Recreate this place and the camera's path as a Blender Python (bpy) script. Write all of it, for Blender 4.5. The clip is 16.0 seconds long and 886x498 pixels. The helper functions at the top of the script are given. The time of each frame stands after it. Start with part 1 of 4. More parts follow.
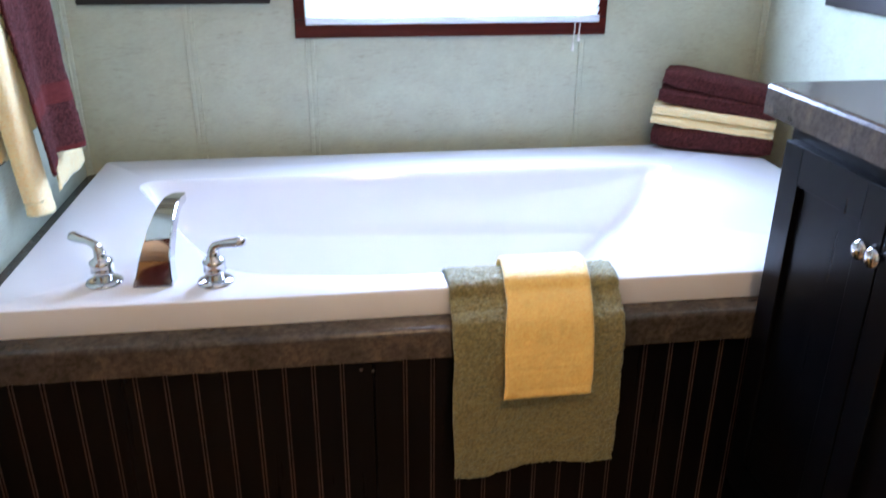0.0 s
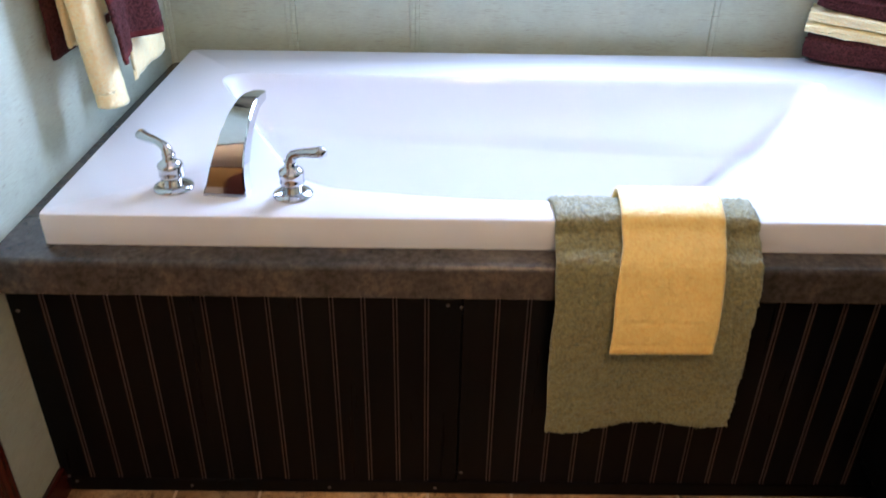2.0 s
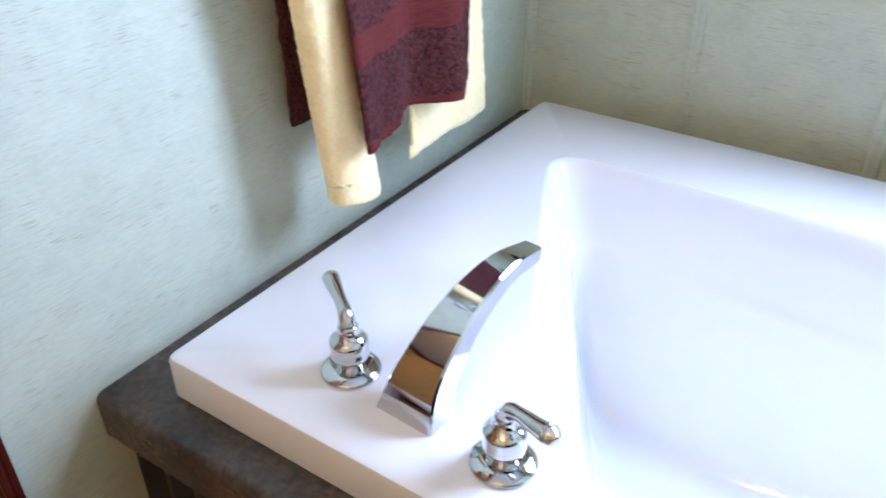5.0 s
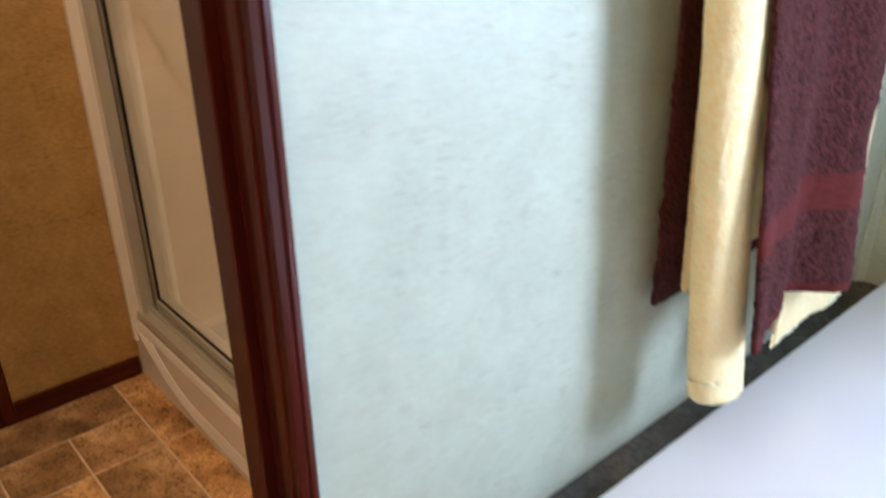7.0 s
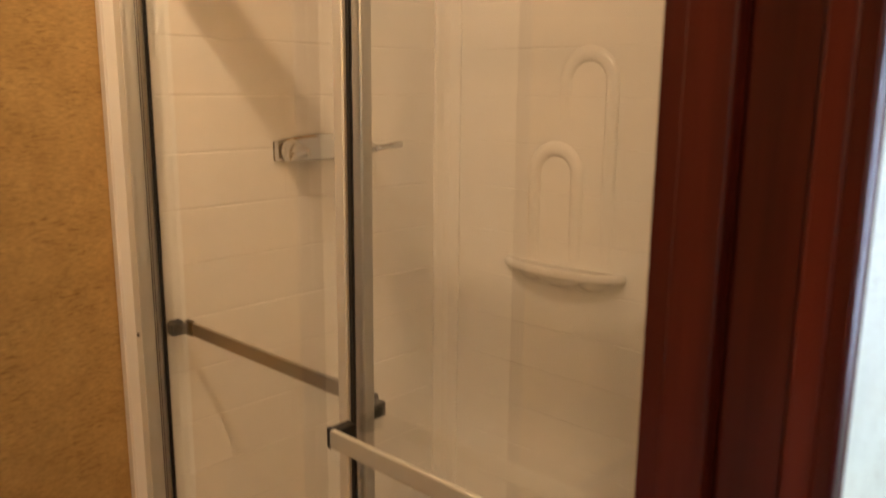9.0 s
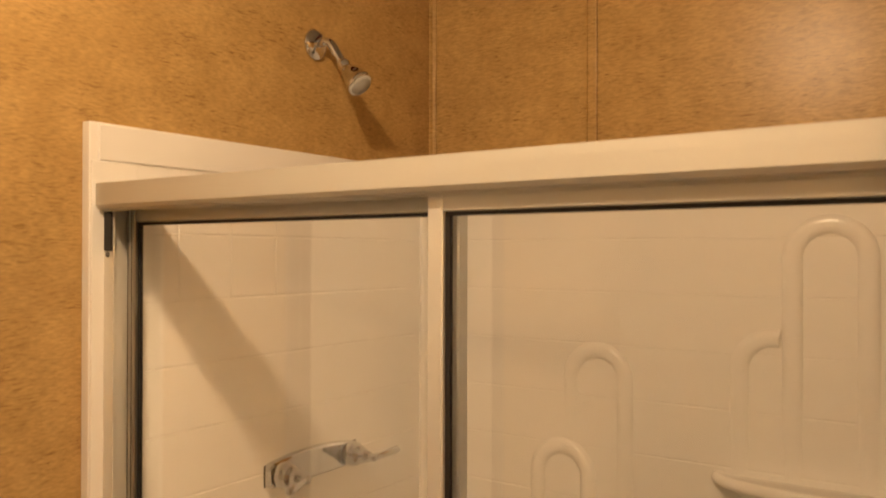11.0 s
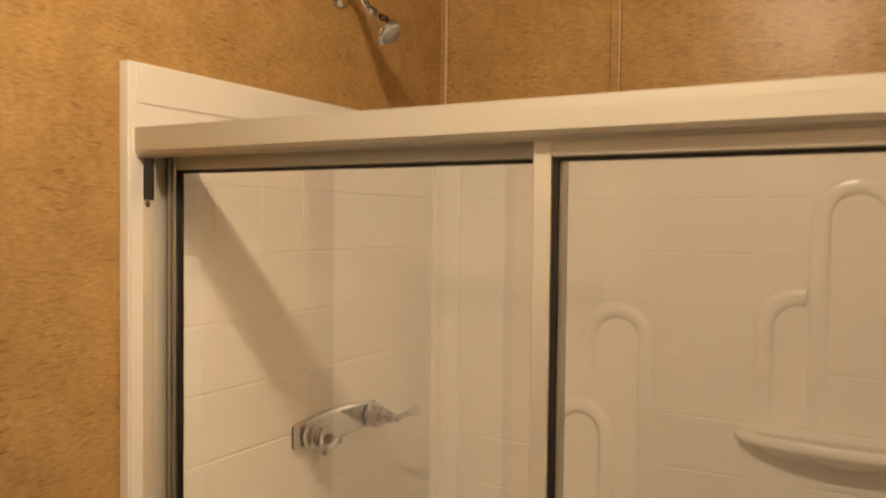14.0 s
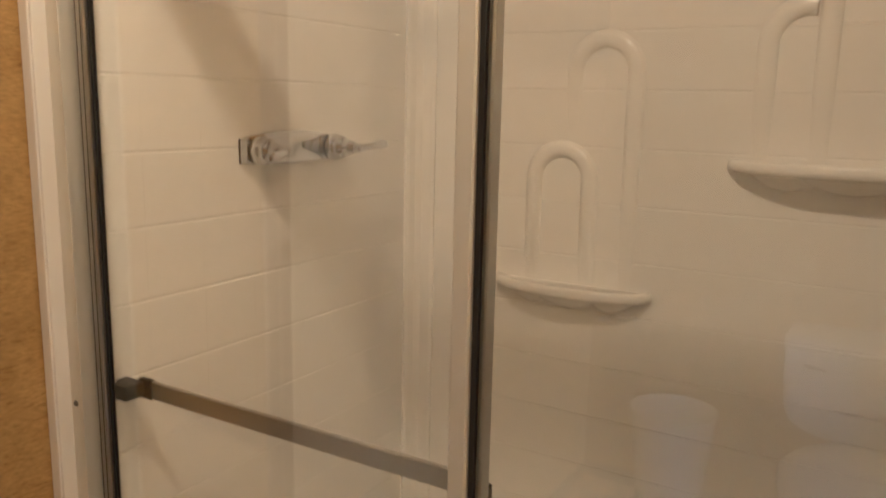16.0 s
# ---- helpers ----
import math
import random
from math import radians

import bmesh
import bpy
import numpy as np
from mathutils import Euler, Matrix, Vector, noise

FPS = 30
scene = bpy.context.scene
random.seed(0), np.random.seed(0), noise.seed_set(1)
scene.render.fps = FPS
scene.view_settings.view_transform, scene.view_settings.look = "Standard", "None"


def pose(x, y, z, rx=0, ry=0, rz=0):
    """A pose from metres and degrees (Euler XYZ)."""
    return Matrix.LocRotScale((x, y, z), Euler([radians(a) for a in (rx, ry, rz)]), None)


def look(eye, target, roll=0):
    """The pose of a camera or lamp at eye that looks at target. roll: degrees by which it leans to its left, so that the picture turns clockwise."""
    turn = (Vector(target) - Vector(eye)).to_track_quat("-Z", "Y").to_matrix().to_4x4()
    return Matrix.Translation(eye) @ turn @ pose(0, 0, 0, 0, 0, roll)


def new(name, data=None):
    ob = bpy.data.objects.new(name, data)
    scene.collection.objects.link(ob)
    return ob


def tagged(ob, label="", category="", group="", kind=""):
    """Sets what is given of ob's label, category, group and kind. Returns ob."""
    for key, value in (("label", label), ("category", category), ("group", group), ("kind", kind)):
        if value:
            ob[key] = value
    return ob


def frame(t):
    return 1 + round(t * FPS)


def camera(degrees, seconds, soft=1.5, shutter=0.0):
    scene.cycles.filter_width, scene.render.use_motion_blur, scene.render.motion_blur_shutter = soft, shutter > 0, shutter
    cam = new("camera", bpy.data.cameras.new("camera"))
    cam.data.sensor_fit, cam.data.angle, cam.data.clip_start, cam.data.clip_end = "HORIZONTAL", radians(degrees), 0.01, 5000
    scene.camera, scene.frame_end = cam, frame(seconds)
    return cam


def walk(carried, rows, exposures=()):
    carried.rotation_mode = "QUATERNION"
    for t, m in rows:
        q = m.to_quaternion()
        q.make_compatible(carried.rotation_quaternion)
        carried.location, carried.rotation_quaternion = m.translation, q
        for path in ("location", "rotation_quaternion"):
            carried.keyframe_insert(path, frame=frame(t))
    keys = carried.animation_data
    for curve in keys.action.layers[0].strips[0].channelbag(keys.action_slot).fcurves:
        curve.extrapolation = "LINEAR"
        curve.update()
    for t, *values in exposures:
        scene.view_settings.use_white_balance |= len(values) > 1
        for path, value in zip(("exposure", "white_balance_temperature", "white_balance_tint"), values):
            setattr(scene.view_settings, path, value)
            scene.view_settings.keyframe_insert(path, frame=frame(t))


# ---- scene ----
cam = camera(58.30, 16.0, 1.6, 0.4)
ROWS = [
    (0.0, -0.0039, 0.0026, 1.1593, -7.83, -23.06, -0.38),
    (0.5, 0.0003, 0.0081, 1.1026, -5.29, -26.97, -0.27),
    (1.0, -0.0051, 0.0147, 1.0613, -2.98, -29.79, -0.83),
    (1.5, 0.0041, 0.0586, 1.0755, -1.44, -30.15, -0.92),
    (2.0, 0.0037, 0.1905, 1.1172, -0.01, -30.41, -0.82),
    (2.5, 0.0473, 0.3654, 1.1773, -0.33, -31.89, -1.26),
    (3.0, 0.1130, 0.5262, 1.1975, 3.16, -32.09, -1.53),
    (3.5, 0.1318, 0.6645, 1.1797, 10.96, -32.84, -0.31),
    (4.0, 0.0865, 0.7861, 1.1459, 18.79, -33.16, 0.01),
    (6.5, -0.1296, 0.8932, 1.0878, 47.96, -29.66, 1.28),
    (7.0, -0.2304, 0.8455, 1.1378, 48.61, -25.78, 0.52),
    (7.5, -0.3260, 0.8104, 1.2086, 47.56, -21.33, -0.21),
    (8.0, -0.4133, 0.7756, 1.2613, 46.63, -17.64, -0.73),
    (8.5, -0.4841, 0.7477, 1.3371, 45.55, -14.67, -0.50),
    (9.0, -0.5683, 0.7406, 1.4100, 43.32, -11.45, -0.51),
    (9.5, -0.6561, 0.7521, 1.4759, 41.92, -7.81, -0.44),
    (10.0, -0.7483, 0.7364, 1.5396, 40.11, -4.50, -0.58),
    (12.5, -0.9737, 0.6296, 1.8161, 27.81, 2.84, 0.19),
    (13.0, -1.0029, 0.6101, 1.7884, 27.86, 1.95, -0.27),
    (13.5, -1.0301, 0.6153, 1.7296, 28.87, 0.22, -0.61),
    (14.0, -1.0419, 0.6291, 1.6609, 29.83, -1.86, -0.68),
    (14.5, -1.0456, 0.6520, 1.5927, 29.63, -3.99, -0.51),
    (15.0, -1.0401, 0.6898, 1.5181, 29.73, -5.79, -0.38),
    (15.5, -1.0321, 0.7289, 1.4356, 30.28, -7.62, -0.74),
    (16.0, -1.0098, 0.7716, 1.3632, 31.27, -10.46, -1.19),
]
EXPOSURES = [(0.0, 0.14, 5660, 16), (3.0, 0.16, 5700, 16), (4.0, 0.18, 5730, 16), (6.5, 0.20, 6150, 12), (7.0, 0.14, 6270, 12), (7.5, 0.0, 6550, 12), (8.0, -0.06, 6750, 12), (8.7, 0.06, 6600, 12), (9.5, 0.13, 6950, 10), (10.2, 0.20, 7000, 10), (12.5, 0.18, 6380, 8), (14.0, 0.18, 5930, 4),
             (15.0, 0.17, 5530, 4), (16.0, 0.16, 5310, 6)]
walk(cam, [(t, pose(x, y, z, 90 + pitch, roll, yaw)) for t, x, y, z, yaw, pitch, roll in ROWS], EXPOSURES)

# ---- plan (metres) ----
XL, YBS = -1.984, 2.266          # shower room: left wall, back wall
XPS, XPT = -0.735, -0.665        # partition: shower face, tub face
YBT, XR = 2.155, 1.204           # tub room: back wall, right wall
YREAR_S, YREAR_T = -0.66, -1.30  # walls behind
CEIL = 2.44
WIN = (-0.094, 0.739, 0.852, 1.72)   # window casing, outer x0 x1 z0 z1
JAMB_Y, OPEN_Y0, OPEN_Z = 1.068, 0.26, 2.05


# ---- world and lights ----
world = bpy.data.worlds.new("sky")
scene.world = world
world.use_nodes = True
wn = world.node_tree
sky = wn.nodes.new("ShaderNodeTexSky")
sky.sky_type, sky.sun_disc = "NISHITA", False
sky.sun_elevation, sky.sun_rotation = radians(40), radians(20)
wn.nodes["Background"].inputs[1].default_value = 0.10
wn.links.new(sky.outputs[0], wn.nodes["Background"].inputs[0])


def area_lamp(name, eye, target, w, h, watts, colour):
    d = bpy.data.lights.new(name, "AREA")
    d.shape, d.size, d.size_y, d.energy, d.color = "RECTANGLE", w, h, watts, colour
    ob = new(name, d)
    ob.matrix_world = look(eye, target)
    return ob


def bulb(name, place, radius, watts, colour):
    d = bpy.data.lights.new(name, "POINT")
    d.shadow_soft_size, d.energy, d.color = radius, watts, colour
    ob = new(name, d)
    ob.location = place
    return ob


WARM = (1.0, 0.695, 0.415)
DAY = (0.600, 0.755, 1.05)
area_lamp("window_daylight", (0.40, 2.118, 1.30), (0.40, 0.0, 1.30), 0.54, 0.70, 41, DAY)
area_lamp("sky_behind_blind", (0.325, 2.24, 1.29), (0.325, 0.0, 1.29), 0.70, 0.76, 30, DAY)
bulb("shower_room_bulb", (-1.335, 0.905, 2.375), 0.035, 34, WARM)
bulb("tub_room_bulb", (0.25, -0.45, 2.345), 0.06, 40, (1.0, 0.57, 0.25))


# ---- materials ----
def mat(name, colour, rough=0.5, metal=0.0, spec=0.5):
    m = bpy.data.materials.new(name)
    m.use_nodes = True
    b = m.node_tree.nodes["Principled BSDF"]
    b.inputs["Base Color"].default_value = (*colour, 1)
    b.inputs["Roughness"].default_value = rough
    b.inputs["Metallic"].default_value = metal
    b.inputs["Specular IOR Level"].default_value = spec
    return m


def nd(m, kind, **sockets):
    n = m.node_tree.nodes.new(kind)
    for k, val in sockets.items():
        n.inputs[k.replace("_", " ")].default_value = val
    return n


def ln(m, a, b):
    m.node_tree.links.new(a, b)


def coords(m, stretch=(1, 1, 1), turn=(0, 0, 0)):
    tc, mp = nd(m, "ShaderNodeTexCoord"), nd(m, "ShaderNodeMapping")
    mp.inputs["Scale"].default_value, mp.inputs["Rotation"].default_value = stretch, turn
    ln(m, tc.outputs["Object"], mp.inputs["Vector"])
    return mp.outputs["Vector"]


def noise_tex(m, vec, scale, detail=4, rough=0.55):
    n = nd(m, "ShaderNodeTexNoise", Scale=scale, Detail=detail, Roughness=rough)
    ln(m, vec, n.inputs["Vector"])
    return n.outputs["Fac"]


def ramp(m, fac, stops):
    r = nd(m, "ShaderNodeValToRGB")
    e = r.color_ramp.elements
    while len(e) < len(stops):
        e.new(0.5)
    for el, (p, c) in zip(e, stops):
        el.position, el.color = p, (*c, 1) if len(c) == 3 else c
    ln(m, fac, r.inputs["Fac"])
    return r.outputs["Color"]


def mixc(m, fac, a, b, mode="MIX"):
    n = m.node_tree.nodes.new("ShaderNodeMix")
    n.data_type, n.blend_type = "RGBA", mode
    for sock, val in ((n.inputs[0], fac), (n.inputs[6], a), (n.inputs[7], b)):
        if isinstance(val, (int, float)):
            sock.default_value = val
        elif isinstance(val, tuple):
            sock.default_value = (*val, 1)
        else:
            ln(m, val, sock)
    return n.outputs[2]


def bump(m, height, strength, distance):
    n = nd(m, "ShaderNodeBump", Strength=strength, Distance=distance)
    ln(m, height, n.inputs["Height"])
    ln(m, n.outputs["Normal"], m.node_tree.nodes["Principled BSDF"].inputs["Normal"])


def base(m, colour):
    ln(m, colour, m.node_tree.nodes["Principled BSDF"].inputs["Base Color"])


def rough_from(m, fac, lo, hi):
    n = nd(m, "ShaderNodeMapRange", To_Min=lo, To_Max=hi)
    ln(m, fac, n.inputs["Value"])
    ln(m, n.outputs[0], m.node_tree.nodes["Principled BSDF"].inputs["Roughness"])


def paper_material(name, low, high, ink, strength, gloss, weave_low, relief=0.14):
    """Vinyl-covered wall board with a fibre print: short level dashes and soft mottling."""
    m = mat(name, high, gloss)
    v = coords(m)
    soft = noise_tex(m, v, 16, 4, 0.65)
    ground = ramp(m, soft, [(0.3, low), (0.7, high)])
    fine = noise_tex(m, coords(m, (70, 70, 420)), 1.0, 3, 0.65)
    weave = ramp(m, fine, [(0.33, (weave_low, weave_low * 0.98, weave_low * 0.95)), (0.62, (1.04, 1.04, 1.04))])
    ground = mixc(m, 1.0, ground, weave, "MULTIPLY")
    dash = noise_tex(m, coords(m, (42, 42, 560)), 1.0, 2, 0.5)
    where = noise_tex(m, coords(m, (1, 1, 1.4)), 12, 3)
    d1 = ramp(m, dash, [(0.57, (0, 0, 0)), (0.66, (1, 1, 1))])
    d2 = ramp(m, where, [(0.40, (0, 0, 0)), (0.60, (1, 1, 1))])
    dd = mixc(m, 1.0, d1, d2, "MULTIPLY")
    half = mixc(m, 1.0, dd, (strength, strength, strength), "MULTIPLY")
    base(m, mixc(m, half, ground, ink))
    bump(m, fine, relief, 0.0015)
    return m


def stone_tile_material():
    """Printed brown slate-look vinyl tile, each piece a little different."""
    m = mat("slate_tile", (0.3, 0.18, 0.1), 0.42)
    oi = nd(m, "ShaderNodeObjectInfo")
    tc = nd(m, "ShaderNodeTexCoord")
    add = nd(m, "ShaderNodeVectorMath")
    ln(m, tc.outputs["Object"], add.inputs[0])
    mul = nd(m, "ShaderNodeVectorMath")
    mul.operation = "SCALE"
    comb = nd(m, "ShaderNodeCombineXYZ", X=37.0, Y=91.0, Z=13.0)
    ln(m, comb.outputs[0], mul.inputs[0])
    ln(m, oi.outputs["Random"], mul.inputs["Scale"])
    ln(m, mul.outputs[0], add.inputs[1])
    v = add.outputs[0]
    big = noise_tex(m, v, 9, 5, 0.62)
    small = noise_tex(m, v, 120, 5, 0.75)
    cloud = noise_tex(m, v, 26, 5, 0.70)
    c1 = ramp(m, big, [(0.32, (0.24, 0.135, 0.062)), (0.48, (0.46, 0.285, 0.140)), (0.64, (0.72, 0.495, 0.270))])
    c2 = ramp(m, small, [(0.40, (0.26, 0.19, 0.13)), (0.53, (1, 1, 1))])
    where = ramp(m, cloud, [(0.40, (1, 1, 1)), (0.60, (0.25, 0.25, 0.25))])
    c = mixc(m, where, c1, mixc(m, 1.0, c1, c2, "MULTIPLY"))
    c = mixc(m, 0.5, c, ramp(m, cloud, [(0.38, (0.62, 0.55, 0.46)), (0.56, (1, 1, 1))]), "MULTIPLY")
    tint = ramp(m, oi.outputs["Random"], [(0.0, (0.58, 0.54, 0.48)), (0.5, (1.0, 0.98, 0.94)), (1.0, (1.40, 1.28, 1.06))])
    base(m, mixc(m, 1.0, c, tint, "MULTIPLY"))
    bump(m, small, 0.35, 0.002)
    rough_from(m, small, 0.35, 0.6)
    return m


def wood_material(name, dark, light, rough, axis, fine=1.0):
    m = mat(name, light, rough)
    st = [38 * fine, 38 * fine, 38 * fine]
    st[axis] = 2.2
    g = noise_tex(m, coords(m, tuple(st)), 1.0, 5, 0.6)
    base(m, ramp(m, g, [(0.3, dark), (0.72, light)]))
    rough_from(m, g, rough + 0.06, rough - 0.04)
    bump(m, g, 0.12, 0.001)
    return m


def laminate_material():
    m = mat("stone_laminate", (0.1, 0.09, 0.08), 0.28)
    v = coords(m)
    a, b = noise_tex(m, v, 16, 4, 0.6), noise_tex(m, v, 90, 4, 0.65)
    c = ramp(m, a, [(0.3, (0.040, 0.033, 0.028)), (0.55, (0.076, 0.063, 0.052)), (0.75, (0.128, 0.095, 0.068))])
    s = ramp(m, b, [(0.38, (0.62, 0.62, 0.62)), (0.6, (1.1, 1.1, 1.1))])
    base(m, mixc(m, 1.0, c, s, "MULTIPLY"))
    bump(m, b, 0.15, 0.001)
    rough_from(m, a, 0.15, 0.28)
    return m


def acrylic_material(name, colour, rough):
    m = mat(name, colour, rough)
    n = noise_tex(m, coords(m), 5, 4)
    base(m, ramp(m, n, [(0.3, tuple(k * 0.965 for k in colour)), (0.7, colour)]))
    rough_from(m, noise_tex(m, coords(m), 4, 2), rough * 0.9, rough * 1.2)
    return m


def terry_material(name, low, high, relief=0.9, sheen=0.55, tint=None):
    m = mat(name, high, 0.95, 0.0, 0.15)
    b = m.node_tree.nodes["Principled BSDF"]
    b.inputs["Sheen Weight"].default_value, b.inputs["Sheen Roughness"].default_value = sheen, 0.45
    b.inputs["Sheen Tint"].default_value = (*(tint or [min(1, k * 1.3 + 0.05) for k in high]), 1)
    v = coords(m)
    loops, patch = noise_tex(m, v, 210, 4, 0.72), noise_tex(m, v, 38, 4, 0.6)
    c = ramp(m, loops, [(0.38, low), (0.60, high)])
    p = ramp(m, patch, [(0.3, (1 - 0.17 * relief,) * 3), (0.7, (1.03, 1.03, 1.03))])
    base(m, mixc(m, 1.0, c, p, "MULTIPLY"))
    bump(m, loops, relief, 0.005)
    return m


def metal_material(name, colour, rough, grain=None, metal=1.0):
    m = mat(name, colour, rough, metal)
    if grain:
        g = noise_tex(m, coords(m, grain), 1.0, 3)
        rough_from(m, g, rough * 0.75, rough * 1.3)
        bump(m, g, 0.06, 0.0006)
    else:
        rough_from(m, noise_tex(m, coords(m), 60, 3), rough * 0.6, rough * 1.8)
    return m


def stucco_material():
    m = mat("ceiling_stucco", (0.72, 0.70, 0.64), 0.4)
    n = noise_tex(m, coords(m), 110, 4, 0.6)
    bump(m, n, 1.0, 0.03)
    base(m, ramp(m, noise_tex(m, coords(m), 8, 3), [(0.3, (0.76, 0.74, 0.69)), (0.7, (0.83, 0.81, 0.77))]))
    return m


def glass_material():
    m = mat("clear_glass", (0.97, 0.98, 0.97), 0.0)
    m.node_tree.nodes["Principled BSDF"].inputs["Transmission Weight"].default_value = 1.0
    m.node_tree.nodes["Principled BSDF"].inputs["IOR"].default_value = 1.66
    return m


def blind_material():
    m = mat("blind_slat_vinyl", (0.86, 0.87, 0.88), 0.5)
    t = nd(m, "ShaderNodeBsdfTranslucent", Color=(0.85, 0.88, 0.9, 1))
    mx = nd(m, "ShaderNodeMixShader", Fac=0.5)
    out = m.node_tree.nodes["Material Output"]
    ln(m, m.node_tree.nodes["Principled BSDF"].outputs[0], mx.inputs[1])
    ln(m, t.outputs[0], mx.inputs[2])
    ln(m, mx.outputs[0], out.inputs["Surface"])
    return m


def groove_material():
    m = mat("worn_groove_brown", (0.06, 0.028, 0.018), 0.55)
    n = noise_tex(m, coords(m, (60, 60, 6)), 1.0, 4, 0.6)
    base(m, ramp(m, n, [(0.3, (0.048, 0.029, 0.024)), (0.7, (0.112, 0.069, 0.058))]))
    return m


SAGE = paper_material("sage_wall_paper", (0.455, 0.493, 0.388), (0.525, 0.572, 0.452), (0.27, 0.215, 0.13), 0.44, 0.46, 0.95, 0.03)
TAN = paper_material("tan_wall_paper", (0.425, 0.264, 0.099), (0.53, 0.345, 0.138), (0.19, 0.095, 0.03), 0.80, 0.30, 0.72)
TAN.node_tree.nodes["Principled BSDF"].inputs["Specular IOR Level"].default_value = 0.24
SLATE = stone_tile_material()
GROUT = mat("tan_grout", (0.52, 0.38, 0.25), 0.85)
base(GROUT, ramp(GROUT, noise_tex(GROUT, coords(GROUT), 30, 4), [(0.3, (0.60, 0.45, 0.31)), (0.7, (0.78, 0.61, 0.44))]))
CHERRY_Z = wood_material("cherry_upright", (0.034, 0.0045, 0.003), (0.098, 0.014, 0.008), 0.24, 2)
CHERRY_X = wood_material("cherry_level_x", (0.034, 0.0045, 0.003), (0.098, 0.014, 0.008), 0.24, 0)
CHERRY_Y = wood_material("cherry_level_y", (0.034, 0.0045, 0.003), (0.098, 0.014, 0.008), 0.24, 1)
for cherry in (CHERRY_X, CHERRY_Y, CHERRY_Z):
    cherry.node_tree.nodes["Principled BSDF"].inputs["Specular IOR Level"].default_value = 0.36
ESPRESSO = wood_material("espresso_wood", (0.0012, 0.0014, 0.0020), (0.0030, 0.0032, 0.0042), 0.28, 2)
ESPRESSO.node_tree.nodes["Principled BSDF"].inputs["Specular IOR Level"].default_value = 0.13
GROOVE = groove_material()
LAMINATE = laminate_material()
TUBWHITE = acrylic_material("tub_acrylic", (0.81, 0.815, 0.83), 0.10)
SURROUND = acrylic_material("surround_acrylic", (0.80, 0.78, 0.74), 0.22)
DOORWHITE = acrylic_material("white_door_paint", (0.80, 0.79, 0.76), 0.32)
CERAMIC = acrylic_material("toilet_china", (0.85, 0.85, 0.85), 0.08)
CHROME = metal_material("chrome", (0.66, 0.67, 0.69), 0.045)
ALU = metal_material("satin_aluminium_x", (0.60, 0.585, 0.52), 0.50, (3, 200, 200), 0.55)
ALU_Z = metal_material("satin_aluminium_z", (0.72, 0.70, 0.64), 0.46, (200, 200, 3), 0.55)
BARMETAL = metal_material("brushed_bar_aluminium", (0.55, 0.53, 0.48), 0.33, (3, 200, 200))
BARMETAL_Z = metal_material("brushed_stile_aluminium", (0.50, 0.49, 0.46), 0.30, (200, 200, 3))
BLACK = mat("black_rubber", (0.012, 0.011, 0.010), 0.5)
SCREW = metal_material("screw_steel", (0.20, 0.18, 0.16), 0.45)
SPRAY = mat("clear_spray_face", (0.36, 0.35, 0.33), 0.16)
GLASS = glass_material()
STUCCO = stucco_material()
GREEN_T = terry_material("green_terry", (0.18, 0.162, 0.055), (0.43, 0.375, 0.150), 1.0, 0.50, (0.72, 0.95, 0.88))
GREEN_T.node_tree.nodes["Principled BSDF"].inputs["Specular IOR Level"].default_value = 0.7
GREEN_T.node_tree.nodes["Principled BSDF"].inputs["Roughness"].default_value = 0.52
YELLOW_T = terry_material("golden_terry", (0.93, 0.59, 0.13), (1.0, 0.73, 0.21), 0.40, 0.9, (1.0, 0.95, 0.80))
YELLOW_T.node_tree.nodes["Principled BSDF"].inputs["Specular IOR Level"].default_value = 0.75
YELLOW_T.node_tree.nodes["Principled BSDF"].inputs["Roughness"].default_value = 0.52
CREAM_T = terry_material("cream_terry", (0.98, 0.74, 0.34), (1.0, 0.87, 0.53), 0.32, 0.9)
BROWN_T = terry_material("maroon_terry", (0.036, 0.009, 0.009), (0.130, 0.037, 0.035), 1.0, 0.22)
BAND_T = mat("maroon_band", (0.125, 0.022, 0.020), 0.85, 0.0, 0.12)
base(BAND_T, ramp(BAND_T, noise_tex(BAND_T, coords(BAND_T, (60, 60, 900)), 1.0, 3), [(0.3, (0.085, 0.015, 0.014)), (0.7, (0.140, 0.027, 0.024))]))
BLIND = blind_material()
CORD = mat("white_cord", (0.82, 0.82, 0.80), 0.7)
OPAL = mat("opal_glass", (0.9, 0.86, 0.78), 0.3)
DARKFRAME = wood_material("dark_frame_wood", (0.010, 0.007, 0.006), (0.028, 0.020, 0.017), 0.4, 0)
ART = mat("art_print", (0.30, 0.31, 0.26), 0.6)
base(ART, ramp(ART, noise_tex(ART, coords(ART), 6, 5), [(0.3, (0.12, 0.14, 0.11)), (0.7, (0.5, 0.47, 0.36))]))


# ---- mesh helpers ----
def part(name, bm, material, parent=None, label="", smooth=False, sharp=0):
    me = bpy.data.meshes.new(name)
    if smooth:
        for f in bm.faces:
            f.smooth = True
    bm.to_mesh(me)
    bm.free()
    if sharp:
        me.set_sharp_from_angle(angle=radians(sharp))
    me.materials.append(material)
    ob = new(name, me)
    if parent is not None:
        ob.parent = parent
        ob.matrix_parent_inverse = Matrix.Identity(4)
    if label:
        tagged(ob, label)
    return ob


def thing(name, label, category, group="", kind=""):
    return tagged(new(name), label, category, group, kind)


